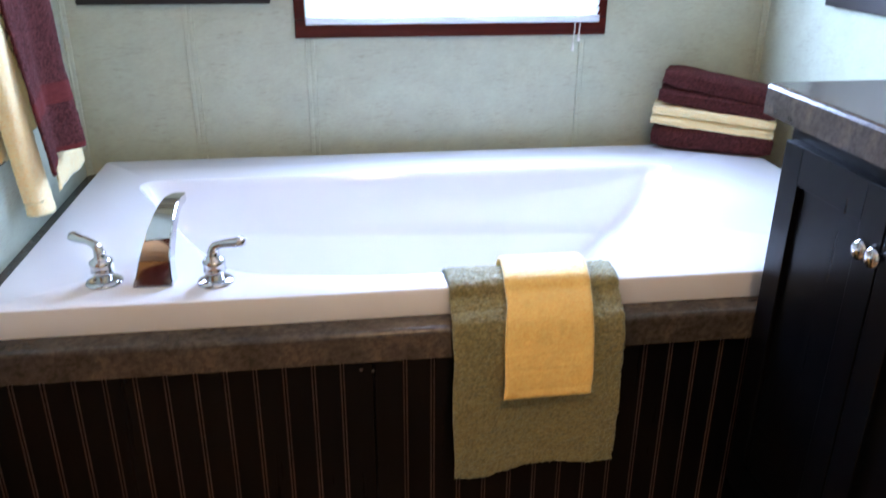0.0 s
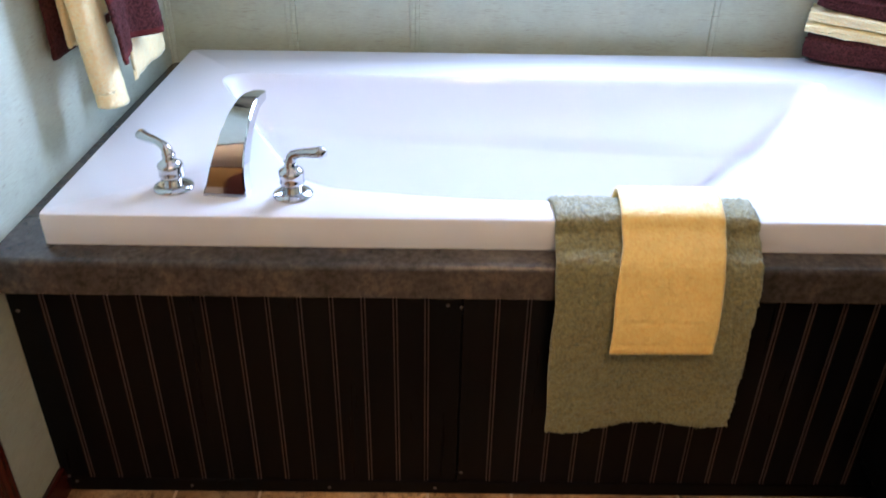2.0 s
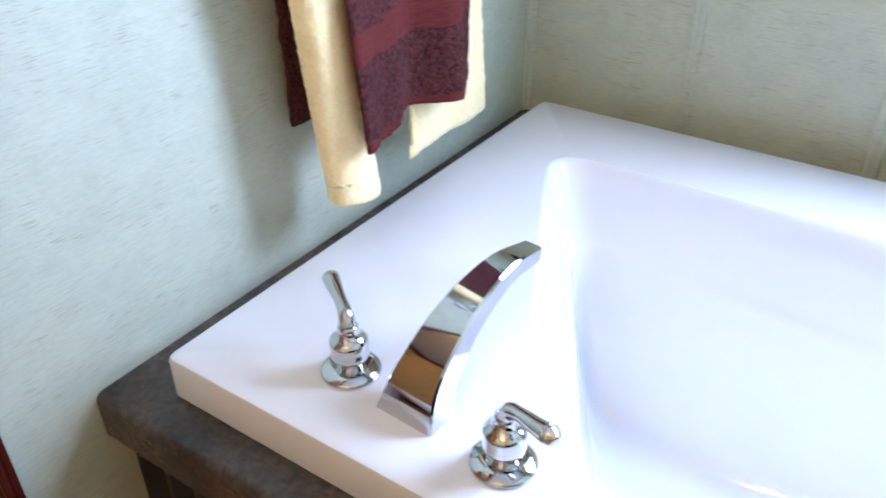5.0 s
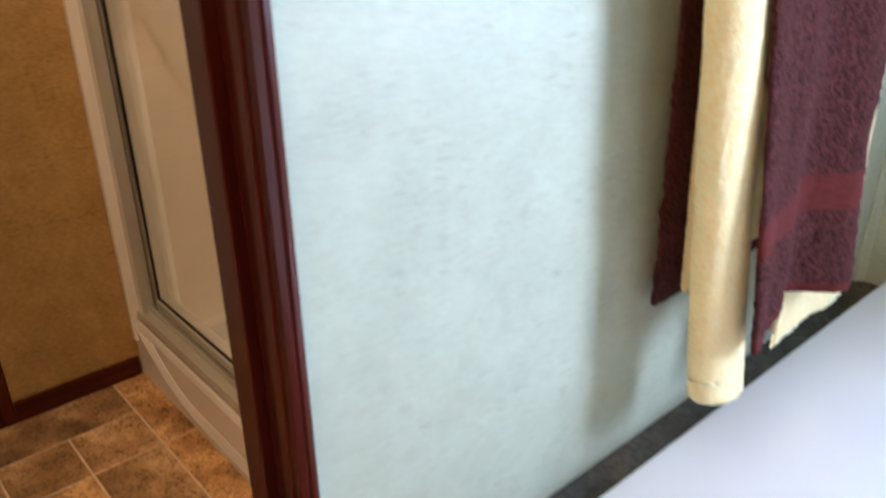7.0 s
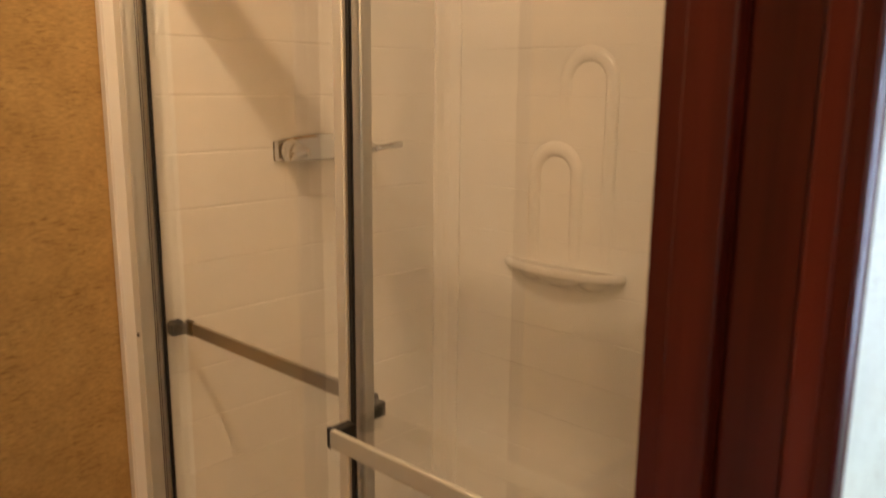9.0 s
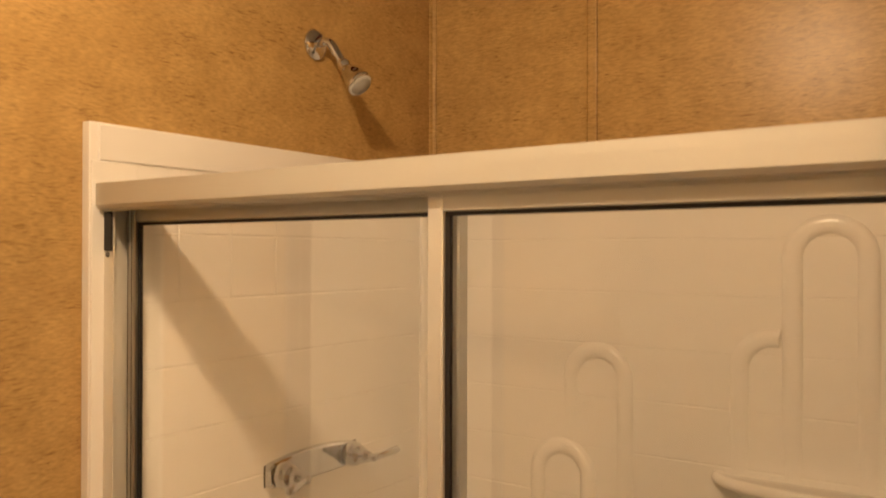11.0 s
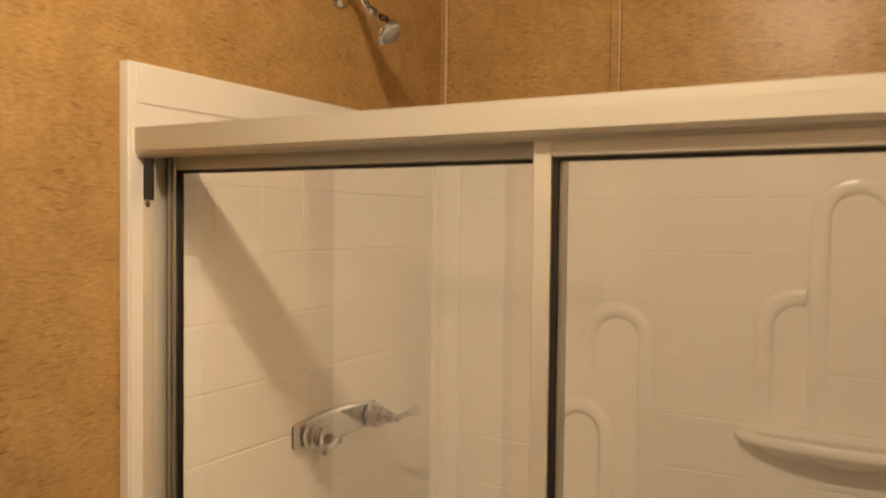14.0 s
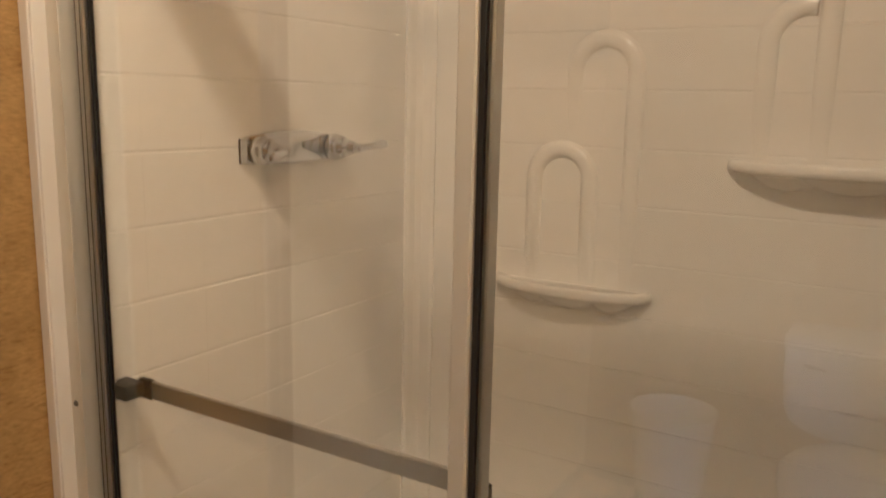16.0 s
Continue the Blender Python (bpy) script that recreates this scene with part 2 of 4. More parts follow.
def box(x0, x1, y0, y1, z0, z1, bevel=0.0, seg=2, bm=None):
    out = bm or bmesh.new()
    b = bmesh.new()
    bmesh.ops.create_cube(b, size=1.0)
    for v in b.verts:
        v.co = Vector(((x0 + x1) / 2 + v.co.x * (x1 - x0), (y0 + y1) / 2 + v.co.y * (y1 - y0), (z0 + z1) / 2 + v.co.z * (z1 - z0)))
    if bevel:
        bmesh.ops.bevel(b, geom=b.edges[:], offset=bevel, segments=seg, profile=0.5, affect="EDGES")
    if bm is None:
        out.free()
        return b
    me = bpy.data.meshes.new("tmp")
    b.to_mesh(me)
    b.free()
    out.from_mesh(me)
    bpy.data.meshes.remove(me)
    return out


def lathe(profile, m=Matrix.Identity(4), n=24, bm=None):
    """Turns (radius, height) pairs about the z axis of the pose m."""
    bm = bm or bmesh.new()
    rings = []
    for r, h in profile:
        if r < 1e-6:
            rings.append([bm.verts.new(m @ Vector((0, 0, h)))])
        else:
            rings.append([bm.verts.new(m @ Vector((r * math.cos(a), r * math.sin(a), h))) for a in (2 * math.pi * k / n for k in range(n))])
    for a, b in zip(rings, rings[1:]):
        if len(a) == 1 and len(b) == 1:
            continue
        for k in range(n):
            q = [a[k % len(a)], a[(k + 1) % len(a)], b[(k + 1) % len(b)], b[k % len(b)]]
            u = []
            for v in q:
                if v not in u:
                    u.append(v)
            if len(u) > 2:
                bm.faces.new(u)
    bmesh.ops.recalc_face_normals(bm, faces=bm.faces[:])
    return bm


def sweep(points, radius, n=10, bm=None, flat=1.0):
    """A round tube along points; radius may be one number or one per point."""
    bm = bm or bmesh.new()
    pts = [Vector(p) for p in points]
    rad = radius if isinstance(radius, (list, tuple)) else [radius] * len(pts)
    rings, side = [], None
    for k, p in enumerate(pts):
        d = (pts[min(k + 1, len(pts) - 1)] - pts[max(k - 1, 0)]).normalized()
        if side is None:
            side = d.orthogonal().normalized()
        side = (side - d * side.dot(d)).normalized()
        up = d.cross(side)
        rings.append([bm.verts.new(p + rad[k] * (math.cos(a) * side + flat * math.sin(a) * up)) for a in (2 * math.pi * j / n for j in range(n))])
    for a, b in zip(rings, rings[1:]):
        for j in range(n):
            bm.faces.new((a[j], a[(j + 1) % n], b[(j + 1) % n], b[j]))
    bm.faces.new(rings[0][::-1])
    bm.faces.new(rings[-1])
    bmesh.ops.recalc_face_normals(bm, faces=bm.faces[:])
    return bm


def extrude_profile(profile, a, b, axis):
    """A closed 2D profile carried from a to b along axis 'x', 'y' or 'z'."""
    bm = bmesh.new()

    def at(p, t):
        return {"x": (t, p[0], p[1]), "y": (p[0], t, p[1]), "z": (p[0], p[1], t)}[axis]

    lo = [bm.verts.new(at(p, a)) for p in profile]
    hi = [bm.verts.new(at(p, b)) for p in profile]
    k = len(profile)
    for j in range(k):
        bm.faces.new((lo[j], lo[(j + 1) % k], hi[(j + 1) % k], hi[j]))
    bm.faces.new(lo[::-1])
    bm.faces.new(hi)
    bmesh.ops.recalc_face_normals(bm, faces=bm.faces[:])
    return bm


def cloth(f, nu, nv, thick, fuzz=0.0007, skip=None):
    """A thick cloth from f(u, v), with loops raised at random; skip(u, v) is true where the weave is flat."""
    grid = [[Vector(f(i / nu, j / nv)) for j in range(nv + 1)] for i in range(nu + 1)]

    def normal(i, j):
        a = grid[min(i + 1, nu)][j] - grid[max(i - 1, 0)][j]
        b = grid[i][min(j + 1, nv)] - grid[i][max(j - 1, 0)]
        return a.cross(b).normalized()

    bm = bmesh.new()
    sides = []
    for s in (1, -1):
        rows = []
        for i in range(nu + 1):
            row = []
            for j in range(nv + 1):
                edge = min(i, nu - i, j, nv - j)
                t = thick * (0.55, 0.85, 1.0)[min(edge, 2)] / 2
                p = grid[i][j]
                flat = skip is not None and skip(i / nu, j / nv)
                r = 0 if flat else random.gauss(0, fuzz) + 0.5 * fuzz * noise.noise(p * 120)
                row.append(bm.verts.new(p + normal(i, j) * (s * (t + r - (0.0012 if flat else 0)))))
            rows.append(row)
        sides.append(rows)
    for rows, s in zip(sides, (1, -1)):
        for i in range(nu):
            for j in range(nv):
                q = (rows[i][j], rows[i + 1][j], rows[i + 1][j + 1], rows[i][j + 1])
                bm.faces.new(q if s > 0 else q[::-1])
    rim = [(i, 0) for i in range(nu)] + [(nu, j) for j in range(nv)] + [(i, nv) for i in range(nu, 0, -1)] + [(0, j) for j in range(nv, 0, -1)]
    for k in range(len(rim)):
        (i, j), (a, b) = rim[k], rim[(k + 1) % len(rim)]
        bm.faces.new((sides[0][i][j], sides[1][i][j], sides[1][a][b], sides[0][a][b]))
    bmesh.ops.recalc_face_normals(bm, faces=bm.faces[:])
    return bm


def along(points, s):
    """The place at the fraction s of the length of a polyline."""
    pts = [Vector(p) for p in points]
    lens = [(b - a).length for a, b in zip(pts, pts[1:])]
    want = s * sum(lens)
    for a, b, l in zip(pts, pts[1:], lens):
        if want <= l:
            return a.lerp(b, want / l)
        want -= l
    return pts[-1]


def smooth_line(points, steps=8):
    """A Catmull-Rom line through points."""
    p = [Vector(q) for q in points]
    p = [p[0] * 2 - p[1]] + p + [p[-1] * 2 - p[-2]]
    out = []
    for k in range(1, len(p) - 2):
        for s in range(steps):
            t = s / steps
            a, b, c, d = p[k - 1 : k + 3]
            out.append(0.5 * (2 * b + (c - a) * t + (2 * a - 5 * b + 4 * c - d) * t * t + (3 * b - a - 3 * c + d) * t ** 3))
    return out + [p[-2]]


# ---- structure: floor, walls, ceiling ----
def wall(name, label, pieces, material):
    bm = bmesh.new()
    for p in pieces:
        box(*p, bm=bm)
    ob = part(name, bm, material)
    return tagged(ob, label, "wall", kind="structure")


T = 0.10
wx0, wx1, wz0, wz1 = WIN[0] + 0.045, WIN[1] - 0.045, WIN[2] + 0.045, WIN[3] - 0.045
wall("wall_north", "sage fibre-print panelled wall behind the tub with a window", [
    (XPT, wx0, YBT, YBT + T, 0, CEIL), (wx1, XR, YBT, YBT + T, 0, CEIL), (wx0, wx1, YBT, YBT + T, 0, wz0), (wx0, wx1, YBT, YBT + T, wz1, CEIL)], SAGE)
wall("wall_shower_north", "tan fibre-print panelled wall above the shower", [(XL, XPS, YBS, YBS + T, 0, CEIL)], TAN)
wall("wall_west", "tan fibre-print wall beside the shower with a door casing", [(XL - T, XL, YREAR_S, YBS + T, 0, CEIL)], TAN)
XMID = -0.70
for pn, pl, pa, pb, pm in (("wall_partition_east", "sage fibre-print side of the partition wall beside a doorway", XMID, XPT, SAGE), ("wall_partition_west", "tan fibre-print side of the partition wall beside a doorway", XPS, XMID, TAN)):
    wall(pn, pl, [(pa, pb, JAMB_Y + 0.018, YBS + T, 0, CEIL), (pa, pb, YREAR_T, OPEN_Y0 - 0.018, 0, CEIL), (pa, pb, OPEN_Y0 - 0.018, JAMB_Y + 0.018, OPEN_Z + 0.018, CEIL)], pm)
wall("wall_east", "sage fibre-print wall beside the vanity", [(XR, XR + T, YREAR_T, YBT + T, 0, CEIL)], SAGE)
wall("wall_south", "sage fibre-print wall behind the walker", [(XPT, XR, YREAR_T - T, YREAR_T, 0, CEIL)], SAGE)
wall("wall_shower_south", "tan fibre-print wall behind the toilet", [(XL, XPS, YREAR_S - T, YREAR_S, 0, CEIL)], TAN)
bm = box(XL - T, XR + T, YREAR_T - T, YBS + T, CEIL, CEIL + 0.08)
nx, ny = 200, 190
for i in range(nx + 1):
    for j in range(ny + 1):
        p = Vector((XL + (XPS - XL) * i / nx, 1.15 + (YBS - 1.15) * j / ny, 0))
        bm.verts.new((p.x, p.y, CEIL - 0.0015 - 0.011 * max(0.0, noise.noise(p * 62) + 0.5 * noise.noise(p * 130))))
bm.verts.ensure_lookup_table()
first = len(bm.verts) - (nx + 1) * (ny + 1)
for i in range(nx):
    for j in range(ny):
        k = first + i * (ny + 1) + j
        bm.faces.new((bm.verts[k], bm.verts[k + 1], bm.verts[k + ny + 2], bm.verts[k + ny + 1]))
tagged(part("ceiling", bm, STUCCO), "off-white stippled stucco ceiling", "ceiling", kind="structure")


def batten(name, place, along_y, z0, z1, material=SAGE):
    """A narrow flat strip over the joint of two wall boards, covered with the same paper."""
    w, d = 0.0128, 0.006
    x, y = place
    if material is TAN:
        prof = [(-w, 0), (-w + 0.0006, d), (-w + 0.0030, d + 0.0005), (-w + 0.0042, 0.0025), (w - 0.0042, 0.0025), (w - 0.0030, d + 0.0005), (w - 0.0006, d), (w, 0)]
    else:
        prof = [(-w, 0), (-w + 0.002, d), (-0.003, d), (0, d * 0.72), (0.003, d), (w - 0.002, d), (w, 0)]
    if along_y == "north":
        pr = [(x + a, y - b) for a, b in prof]
    elif along_y == "east":
        pr = [(x - b, y + a) for a, b in prof]
    else:
        pr = [(x + b, y + a) for a, b in prof]
    return tagged(part(name, extrude_profile(pr, z0, z1, "z"), material), "paper-covered batten over a wall board joint", "trim", "wall battens", "structure")


for bx in (-0.360, -0.058, 0.682):
    batten("batten", (bx, YBT), "north", 0.48, wz0 - 0.05 if bx > -0.1 else CEIL - 0.07)
for bx in (-1.568, -0.80):
    batten("batten", (bx, YBS), "north", 1.6, CEIL - 0.07, TAN)
for cx, cy, sx in ((XPT, YBT, 1), (XR, YBT, -1), (XL, YBS, 1), (XPS, YBS, -1)):
    pr = [(cx, cy), (cx, cy - 0.013), (cx + sx * 0.004, cy - 0.013), (cx + sx * 0.006, cy - 0.007), (cx + sx * 0.013, cy - 0.004), (cx + sx * 0.013, cy)]
    tagged(part("corner_bead", extrude_profile(pr, 0.48, CEIL - 0.07, "z"), SAGE if cy == YBT else TAN), "paper-covered bead in the wall corner", "trim", "corner beads", "structure")


# crown moulding of the shower room
def crown(name, a, b, axis, wallpos, sign, material):
    pr = [(wallpos, CEIL - 0.072), (wallpos + sign * 0.006, CEIL - 0.072), (wallpos + sign * 0.010, CEIL - 0.060), (wallpos + sign * 0.012, CEIL - 0.045),
          (wallpos + sign * 0.022, CEIL - 0.026), (wallpos + sign * 0.034, CEIL - 0.015), (wallpos + sign * 0.042, CEIL - 0.012), (wallpos + sign * 0.044, CEIL), (wallpos, CEIL)]
    return tagged(part(name, extrude_profile(pr, a, b, axis), material), "dark cherry crown moulding", "trim", "crown mouldings", "structure")


crown("crown_moulding", XL, XPS, "x", YBS, -1, CHERRY_X)
crown("crown_moulding", YREAR_S, YBS, "y", XL, 1, CHERRY_Y)
crown("crown_moulding", YREAR_S, YBS, "y", XPS, -1, CHERRY_Y)
crown("crown_moulding", XL, XPS, "x", YREAR_S, 1, CHERRY_X)
crown("crown_moulding", XPT, XR, "x", YBT, -1, CHERRY_X)
crown("crown_moulding", YREAR_T, YBT, "y", XPT, 1, CHERRY_Y)
crown("crown_moulding", YREAR_T, YBT, "y", XR, -1, CHERRY_Y)


# ---- doorway in the partition: jambs and casings ----
def casing_profile(x, sign, y0, y1):
    """Ranch casing, thick at the outer edge y1, with two flutes; x is the wall face."""
    s = [(0.0, 0.0085), (0.10, 0.0105), (0.42, 0.0112), (0.50, 0.0100), (0.54, 0.0085), (0.58, 0.0100), (0.66, 0.0110), (0.82, 0.0105), (0.95, 0.009), (1.0, 0.006)]
    s = [(t, d * (0.78 if sign > 0 else 1.3)) for t, d in s]
    return [(x, y0)] + [(x + sign * d, y0 + (y1 - y0) * t) for t, d in s] + [(x, y1)]


doorway = thing("door_1", "dark cherry pocket door frame, door slid into the wall", "door frame", kind="structure")
part("jamb", box(XPS, XPT, OPEN_Y0 - 0.018, OPEN_Y0, 0, OPEN_Z, 0.0015), CHERRY_Z, doorway)
for x0, x1 in ((XPS, -0.7115), (-0.6775, XPT)):
    part("split_jamb", box(x0, x1, JAMB_Y, JAMB_Y + 0.0178, 0, OPEN_Z, 0.0015), CHERRY_Z, doorway)
part("door_edge", box(-0.7095, -0.6795, JAMB_Y + 0.009, JAMB_Y + 0.0175, 0.012, OPEN_Z - 0.002, 0.0015), CHERRY_Z, doorway, "edge of the door slid into the wall")
part("jamb_head", box(XPS, XPT, OPEN_Y0 - 0.018, JAMB_Y + 0.018, OPEN_Z, OPEN_Z + 0.018, 0.0015), CHERRY_Y, doorway)
for x, s in ((XPT, 1), (XPS, -1)):
    part("casing", extrude_profile(casing_profile(x, s, JAMB_Y + 0.002, JAMB_Y + (0.020 if s > 0 else 0.05)), 0, OPEN_Z + 0.055, "z"), CHERRY_Z, doorway)
    part("casing", extrude_profile(casing_profile(x, s, OPEN_Y0 - 0.003, OPEN_Y0 - 0.055), 0, OPEN_Z + 0.055, "z"), CHERRY_Z, doorway)
    part("casing_head", box(min(x, x + s * 0.012), max(x, x + s * 0.012), OPEN_Y0 - 0.003, JAMB_Y + 0.003, OPEN_Z + 0.004, OPEN_Z + 0.055, 0.002), CHERRY_Y, doorway)

# baseboards
def baseboard(x0, x1, y0, y1, h, material):
    return tagged(part("baseboard", box(x0, x1, y0, y1, 0, h, 0.003), material), "dark cherry wooden baseboard", "baseboard", "baseboards", "structure")


baseboard(XPT, XPT + 0.011, JAMB_Y + 0.030, 1.214, 0.058, CHERRY_Y)
baseboard(XL, XL + 0.011, 1.078, 1.366, 0.052, CHERRY_Y)
baseboard(XL, XL + 0.011, YREAR_S, 0.19, 0.052, CHERRY_Y)
baseboard(XL + 0.011, XPS, YREAR_S, YREAR_S + 0.011, 0.052, CHERRY_X)
baseboard(XPS - 0.011, XPS, JAMB_Y + 0.034, 1.366, 0.052, CHERRY_Y)
baseboard(XPT, XPT + 0.011, YREAR_T, 0.20, 0.058, CHERRY_Y)

# closed door in the west wall
wd = thing("door_2", "closed white door with dark cherry casing in the tan wall", "door", kind="structure")
part("door_leaf", box(XL - 0.001, XL + 0.006, 0.255, 1.012, 0.01, 2.03, 0.002), DOORWHITE, wd)
part("casing", extrude_profile(casing_profile(XL, 1, 1.014, 1.077), 0, 2.09, "z"), CHERRY_Z, wd)
part("casing", extrude_profile(casing_profile(XL, 1, 0.253, 0.192), 0, 2.09, "z"), CHERRY_Z, wd)
part("casing_head", box(XL, XL + 0.013, 0.253, 1.014, 2.03, 2.09, 0.002), CHERRY_Y, wd)

# ---- window ----
win = thing("window_1", "cherry-cased window with a lowered white blind", "window", kind="structure")
cw = 0.047
for x0, x1, z0, z1 in ((WIN[0], WIN[1], WIN[2], WIN[2] + cw), (WIN[0], WIN[1], WIN[3] - cw, WIN[3])):
    part("window_frame", box(x0, x1, YBT - 0.013, YBT, z0, z1, 0.003), CHERRY_X, win)
for x0, x1 in ((WIN[0], WIN[0] + cw - 0.02), (WIN[1] - cw + 0.02, WIN[1])):
    part("window_frame", box(x0, x1, YBT - 0.0128, YBT, WIN[2] + cw, WIN[3] - cw, 0.003), CHERRY_Z, win)
part("pane", box(wx0, wx1, YBT + 0.075, YBT + 0.08, wz0, wz1), GLASS, win).visible_shadow = False
blind = thing("window_blind", "lowered white vinyl mini blind glowing with daylight", "blind")
zz = WIN[2] + cw + 0.016
while zz < WIN[3] - 0.05:
    bm = bmesh.new()
    n = 5
    rows = []
    for j in range(n):
        s = j / (n - 1) - 0.5
        y, z = YBT - 0.014 - 0.009 * s, zz + 0.020 * s + 0.004 * (0.25 - s * s)
        rows.append([bm.verts.new((x, y, z + random.uniform(-0.0006, 0.0006))) for x in (WIN[0] + 0.030, 0.20, 0.45, WIN[1] - 0.024)])
    for a, b in zip(rows, rows[1:]):
        for c in range(3):
            bm.faces.new((a[c], a[c + 1], b[c + 1], b[c]))
    part("slat", bm, BLIND, blind, smooth=True)
    zz += 0.0185
part("bottom_rail", box(WIN[0] + 0.029, WIN[1] - 0.023, YBT - 0.024, YBT - 0.006, WIN[2] + cw - 0.012, WIN[2] + cw + 0.006, 0.003), BLIND, blind)
for cx, cz in ((0.645, 0.812), (0.660, 0.838)):
    part("cord", sweep([(cx + 0.005, YBT - 0.026, 1.2), (cx + 0.003, YBT - 0.026, cz + 0.06), (cx, YBT - 0.026, cz + 0.015)], 0.0011, 6), CORD, blind)
    part("tassel", lathe([(0, 0.020), (0.0025, 0.019), (0.0042, 0.004), (0.0046, 0.0), (0, 0.0)], pose(cx, YBT - 0.026, cz), 10), CORD, blind, smooth=True)

# ---- framed pictures ----
def framed_picture(label, m):
    t = thing("framed_picture", label, "picture", "framed pictures")
    for a in ((-0.235, 0.235, 0.0, 0.02, 0.0, 0.035), (-0.235, 0.235, 0.0, 0.02, 0.565, 0.60), (-0.235, -0.20, 0.0, 0.02, 0.035, 0.565), (0.20, 0.235, 0.0, 0.02, 0.035, 0.565)):
        part("frame_rail", box(*a, 0.003), DARKFRAME, t)
    part("print", box(-0.20, 0.20, 0.010, 0.016, 0.035, 0.565), ART, t)
    t.matrix_world = m
    return t


framed_picture("picture in a dark wooden frame hanging above the tub", pose(-0.385, YBT - 0.022, 0.940))
framed_picture("picture in a dark wooden frame hanging on the side wall", pose(XR - 0.022, 1.62, 0.955, 0, 0, -90))


# ---- bathtub, its deck and apron ----
def rounded_polygon(pts, radii, seg=6):
    out, n = [], len(pts)
    for k in range(n):
        p, a, b = Vector(pts[k]), Vector(pts[k - 1]), Vector(pts[(k + 1) % n])
        r = radii[k] if isinstance(radii, (list, tuple)) else radii
        u, w = p + (a - p).normalized() * r, p + (b - p).normalized() * r
        for s in range(seg + 1):
            t = s / seg
            out.append((1 - t) ** 2 * u + 2 * t * (1 - t) * p + t * t * w)
    return out


def bathtub():
    t = thing("bathtub", "glossy white acrylic garden tub set in a laminate deck", "bathtub")
    x0, x1, y0, y1, z0, z1 = -0.597, 1.135, 1.240, 2.094, 0.5017, 0.554
    bm = bmesh.new()
    outer = rounded_polygon([(x0, y0), (x1, y0), (x1, y1), (x0, y1)], 0.012, 4)
    hole = rounded_polygon([(0.885, 1.915), (-0.495, 1.915), (-0.30, 1.50), (-0.215, 1.345), (0.16, 1.285), (0.52, 1.335), (0.60, 1.47)], [0.09, 0.09, 0.085, 0.085, 0.20, 0.075, 0.075], 7)
    mid = sum(hole, Vector((0, 0))) / len(hole)

    def ring(pts, z):
        return [bm.verts.new((p[0], p[1], z)) for p in pts]

    def skin(a, b):
        for k in range(len(a)):
            bm.faces.new((a[k], a[(k + 1) % len(a)], b[(k + 1) % len(b)], b[k]))

    def shrink(inset, slope=0.0, step=0.0):
        out = []
        for p in hole:
            d = p - mid
            g = min(1.0, max(0.0, (p.x - 0.05) / 0.35))
            inset_here = inset + step * g * g * (3 - 2 * g)
            q = mid + d * max(0.05, 1 - inset_here / max(0.25, d.length))
            if p.x > 0.5:
                q.x -= slope * (p.x - 0.5) / 0.38
            out.append(q)
        return out

    # outer lip
    cen = Vector(((x0 + x1) / 2, (y0 + y1) / 2))
    out_rings = []
    for inset, z in ((0.0, z0), (0.0, z1 - 0.007), (0.002, z1 - 0.0025), (0.007, z1)):
        out_rings.append(ring([Vector((p.x + (inset if p.x < cen.x else -inset), p.y + (inset if p.y < cen.y else -inset))) for p in outer], z))
    for a, b in zip(out_rings, out_rings[1:]):
        skin(a, b)
    rim = ring(hole, z1)
    loops = []
    for loop in (out_rings[-1], rim):
        for k in range(len(loop)):
            e = bm.edges.get((loop[k], loop[(k + 1) % len(loop)])) or bm.edges.new((loop[k], loop[(k + 1) % len(loop)]))
            loops.append(e)
    bmesh.ops.triangle_fill(bm, use_beauty=True, use_dissolve=False, edges=loops)
    bmesh.ops.recalc_face_normals(bm, faces=bm.faces[:])
    if sum(f.normal.z * f.calc_area() for f in bm.faces) < 0:
        bmesh.ops.reverse_faces(bm, faces=bm.faces[:])
    part("rim", bm, TUBWHITE, t, smooth=True, sharp=35)
    bm = bmesh.new()
    last = ring(hole, z1)
    for inset, z, slope, step in ((0.004, 0.5525, 0, 0), (0.010, 0.548, 0, 0), (0.020, 0.535, 0.003, 0), (0.046, 0.47, 0.03, 0), (0.064, 0.420, 0.06, -0.004), (0.074, 0.392, 0.08, -0.004), (0.078, 0.384, 0.09, 0.006), (0.083, 0.372, 0.10, 0.012), (0.105, 0.30, 0.16, 0.008), (0.135, 0.21, 0.24, 0.0), (0.165, 0.165, 0.29, 0.0), (0.20, 0.145, 0.31, 0.0), (0.24, 0.14, 0.31, 0.0)):
        nxt = ring(shrink(inset, slope, step), z)
        ledge = max(0.0, 1 - abs(z - 0.383) / 0.10)
        for v in nxt:
            v.co.z += 0.050 * ledge * min(1, max(0, (0.66 - v.co.x) / 0.45)) * min(1, max(0, (v.co.y - 1.65) / 0.12))
        skin(last, nxt)
        last = nxt
    bm.faces.new(last)
    part("basin", bm, TUBWHITE, t, smooth=True)
    part("drain", lathe([(0, 0.004), (0.028, 0.004), (0.034, 0.002), (0.036, 0.0), (0, 0.0)], pose(-0.02, 1.62, 0.1405), 24), CHROME, t, smooth=True)
    return t


bathtub()

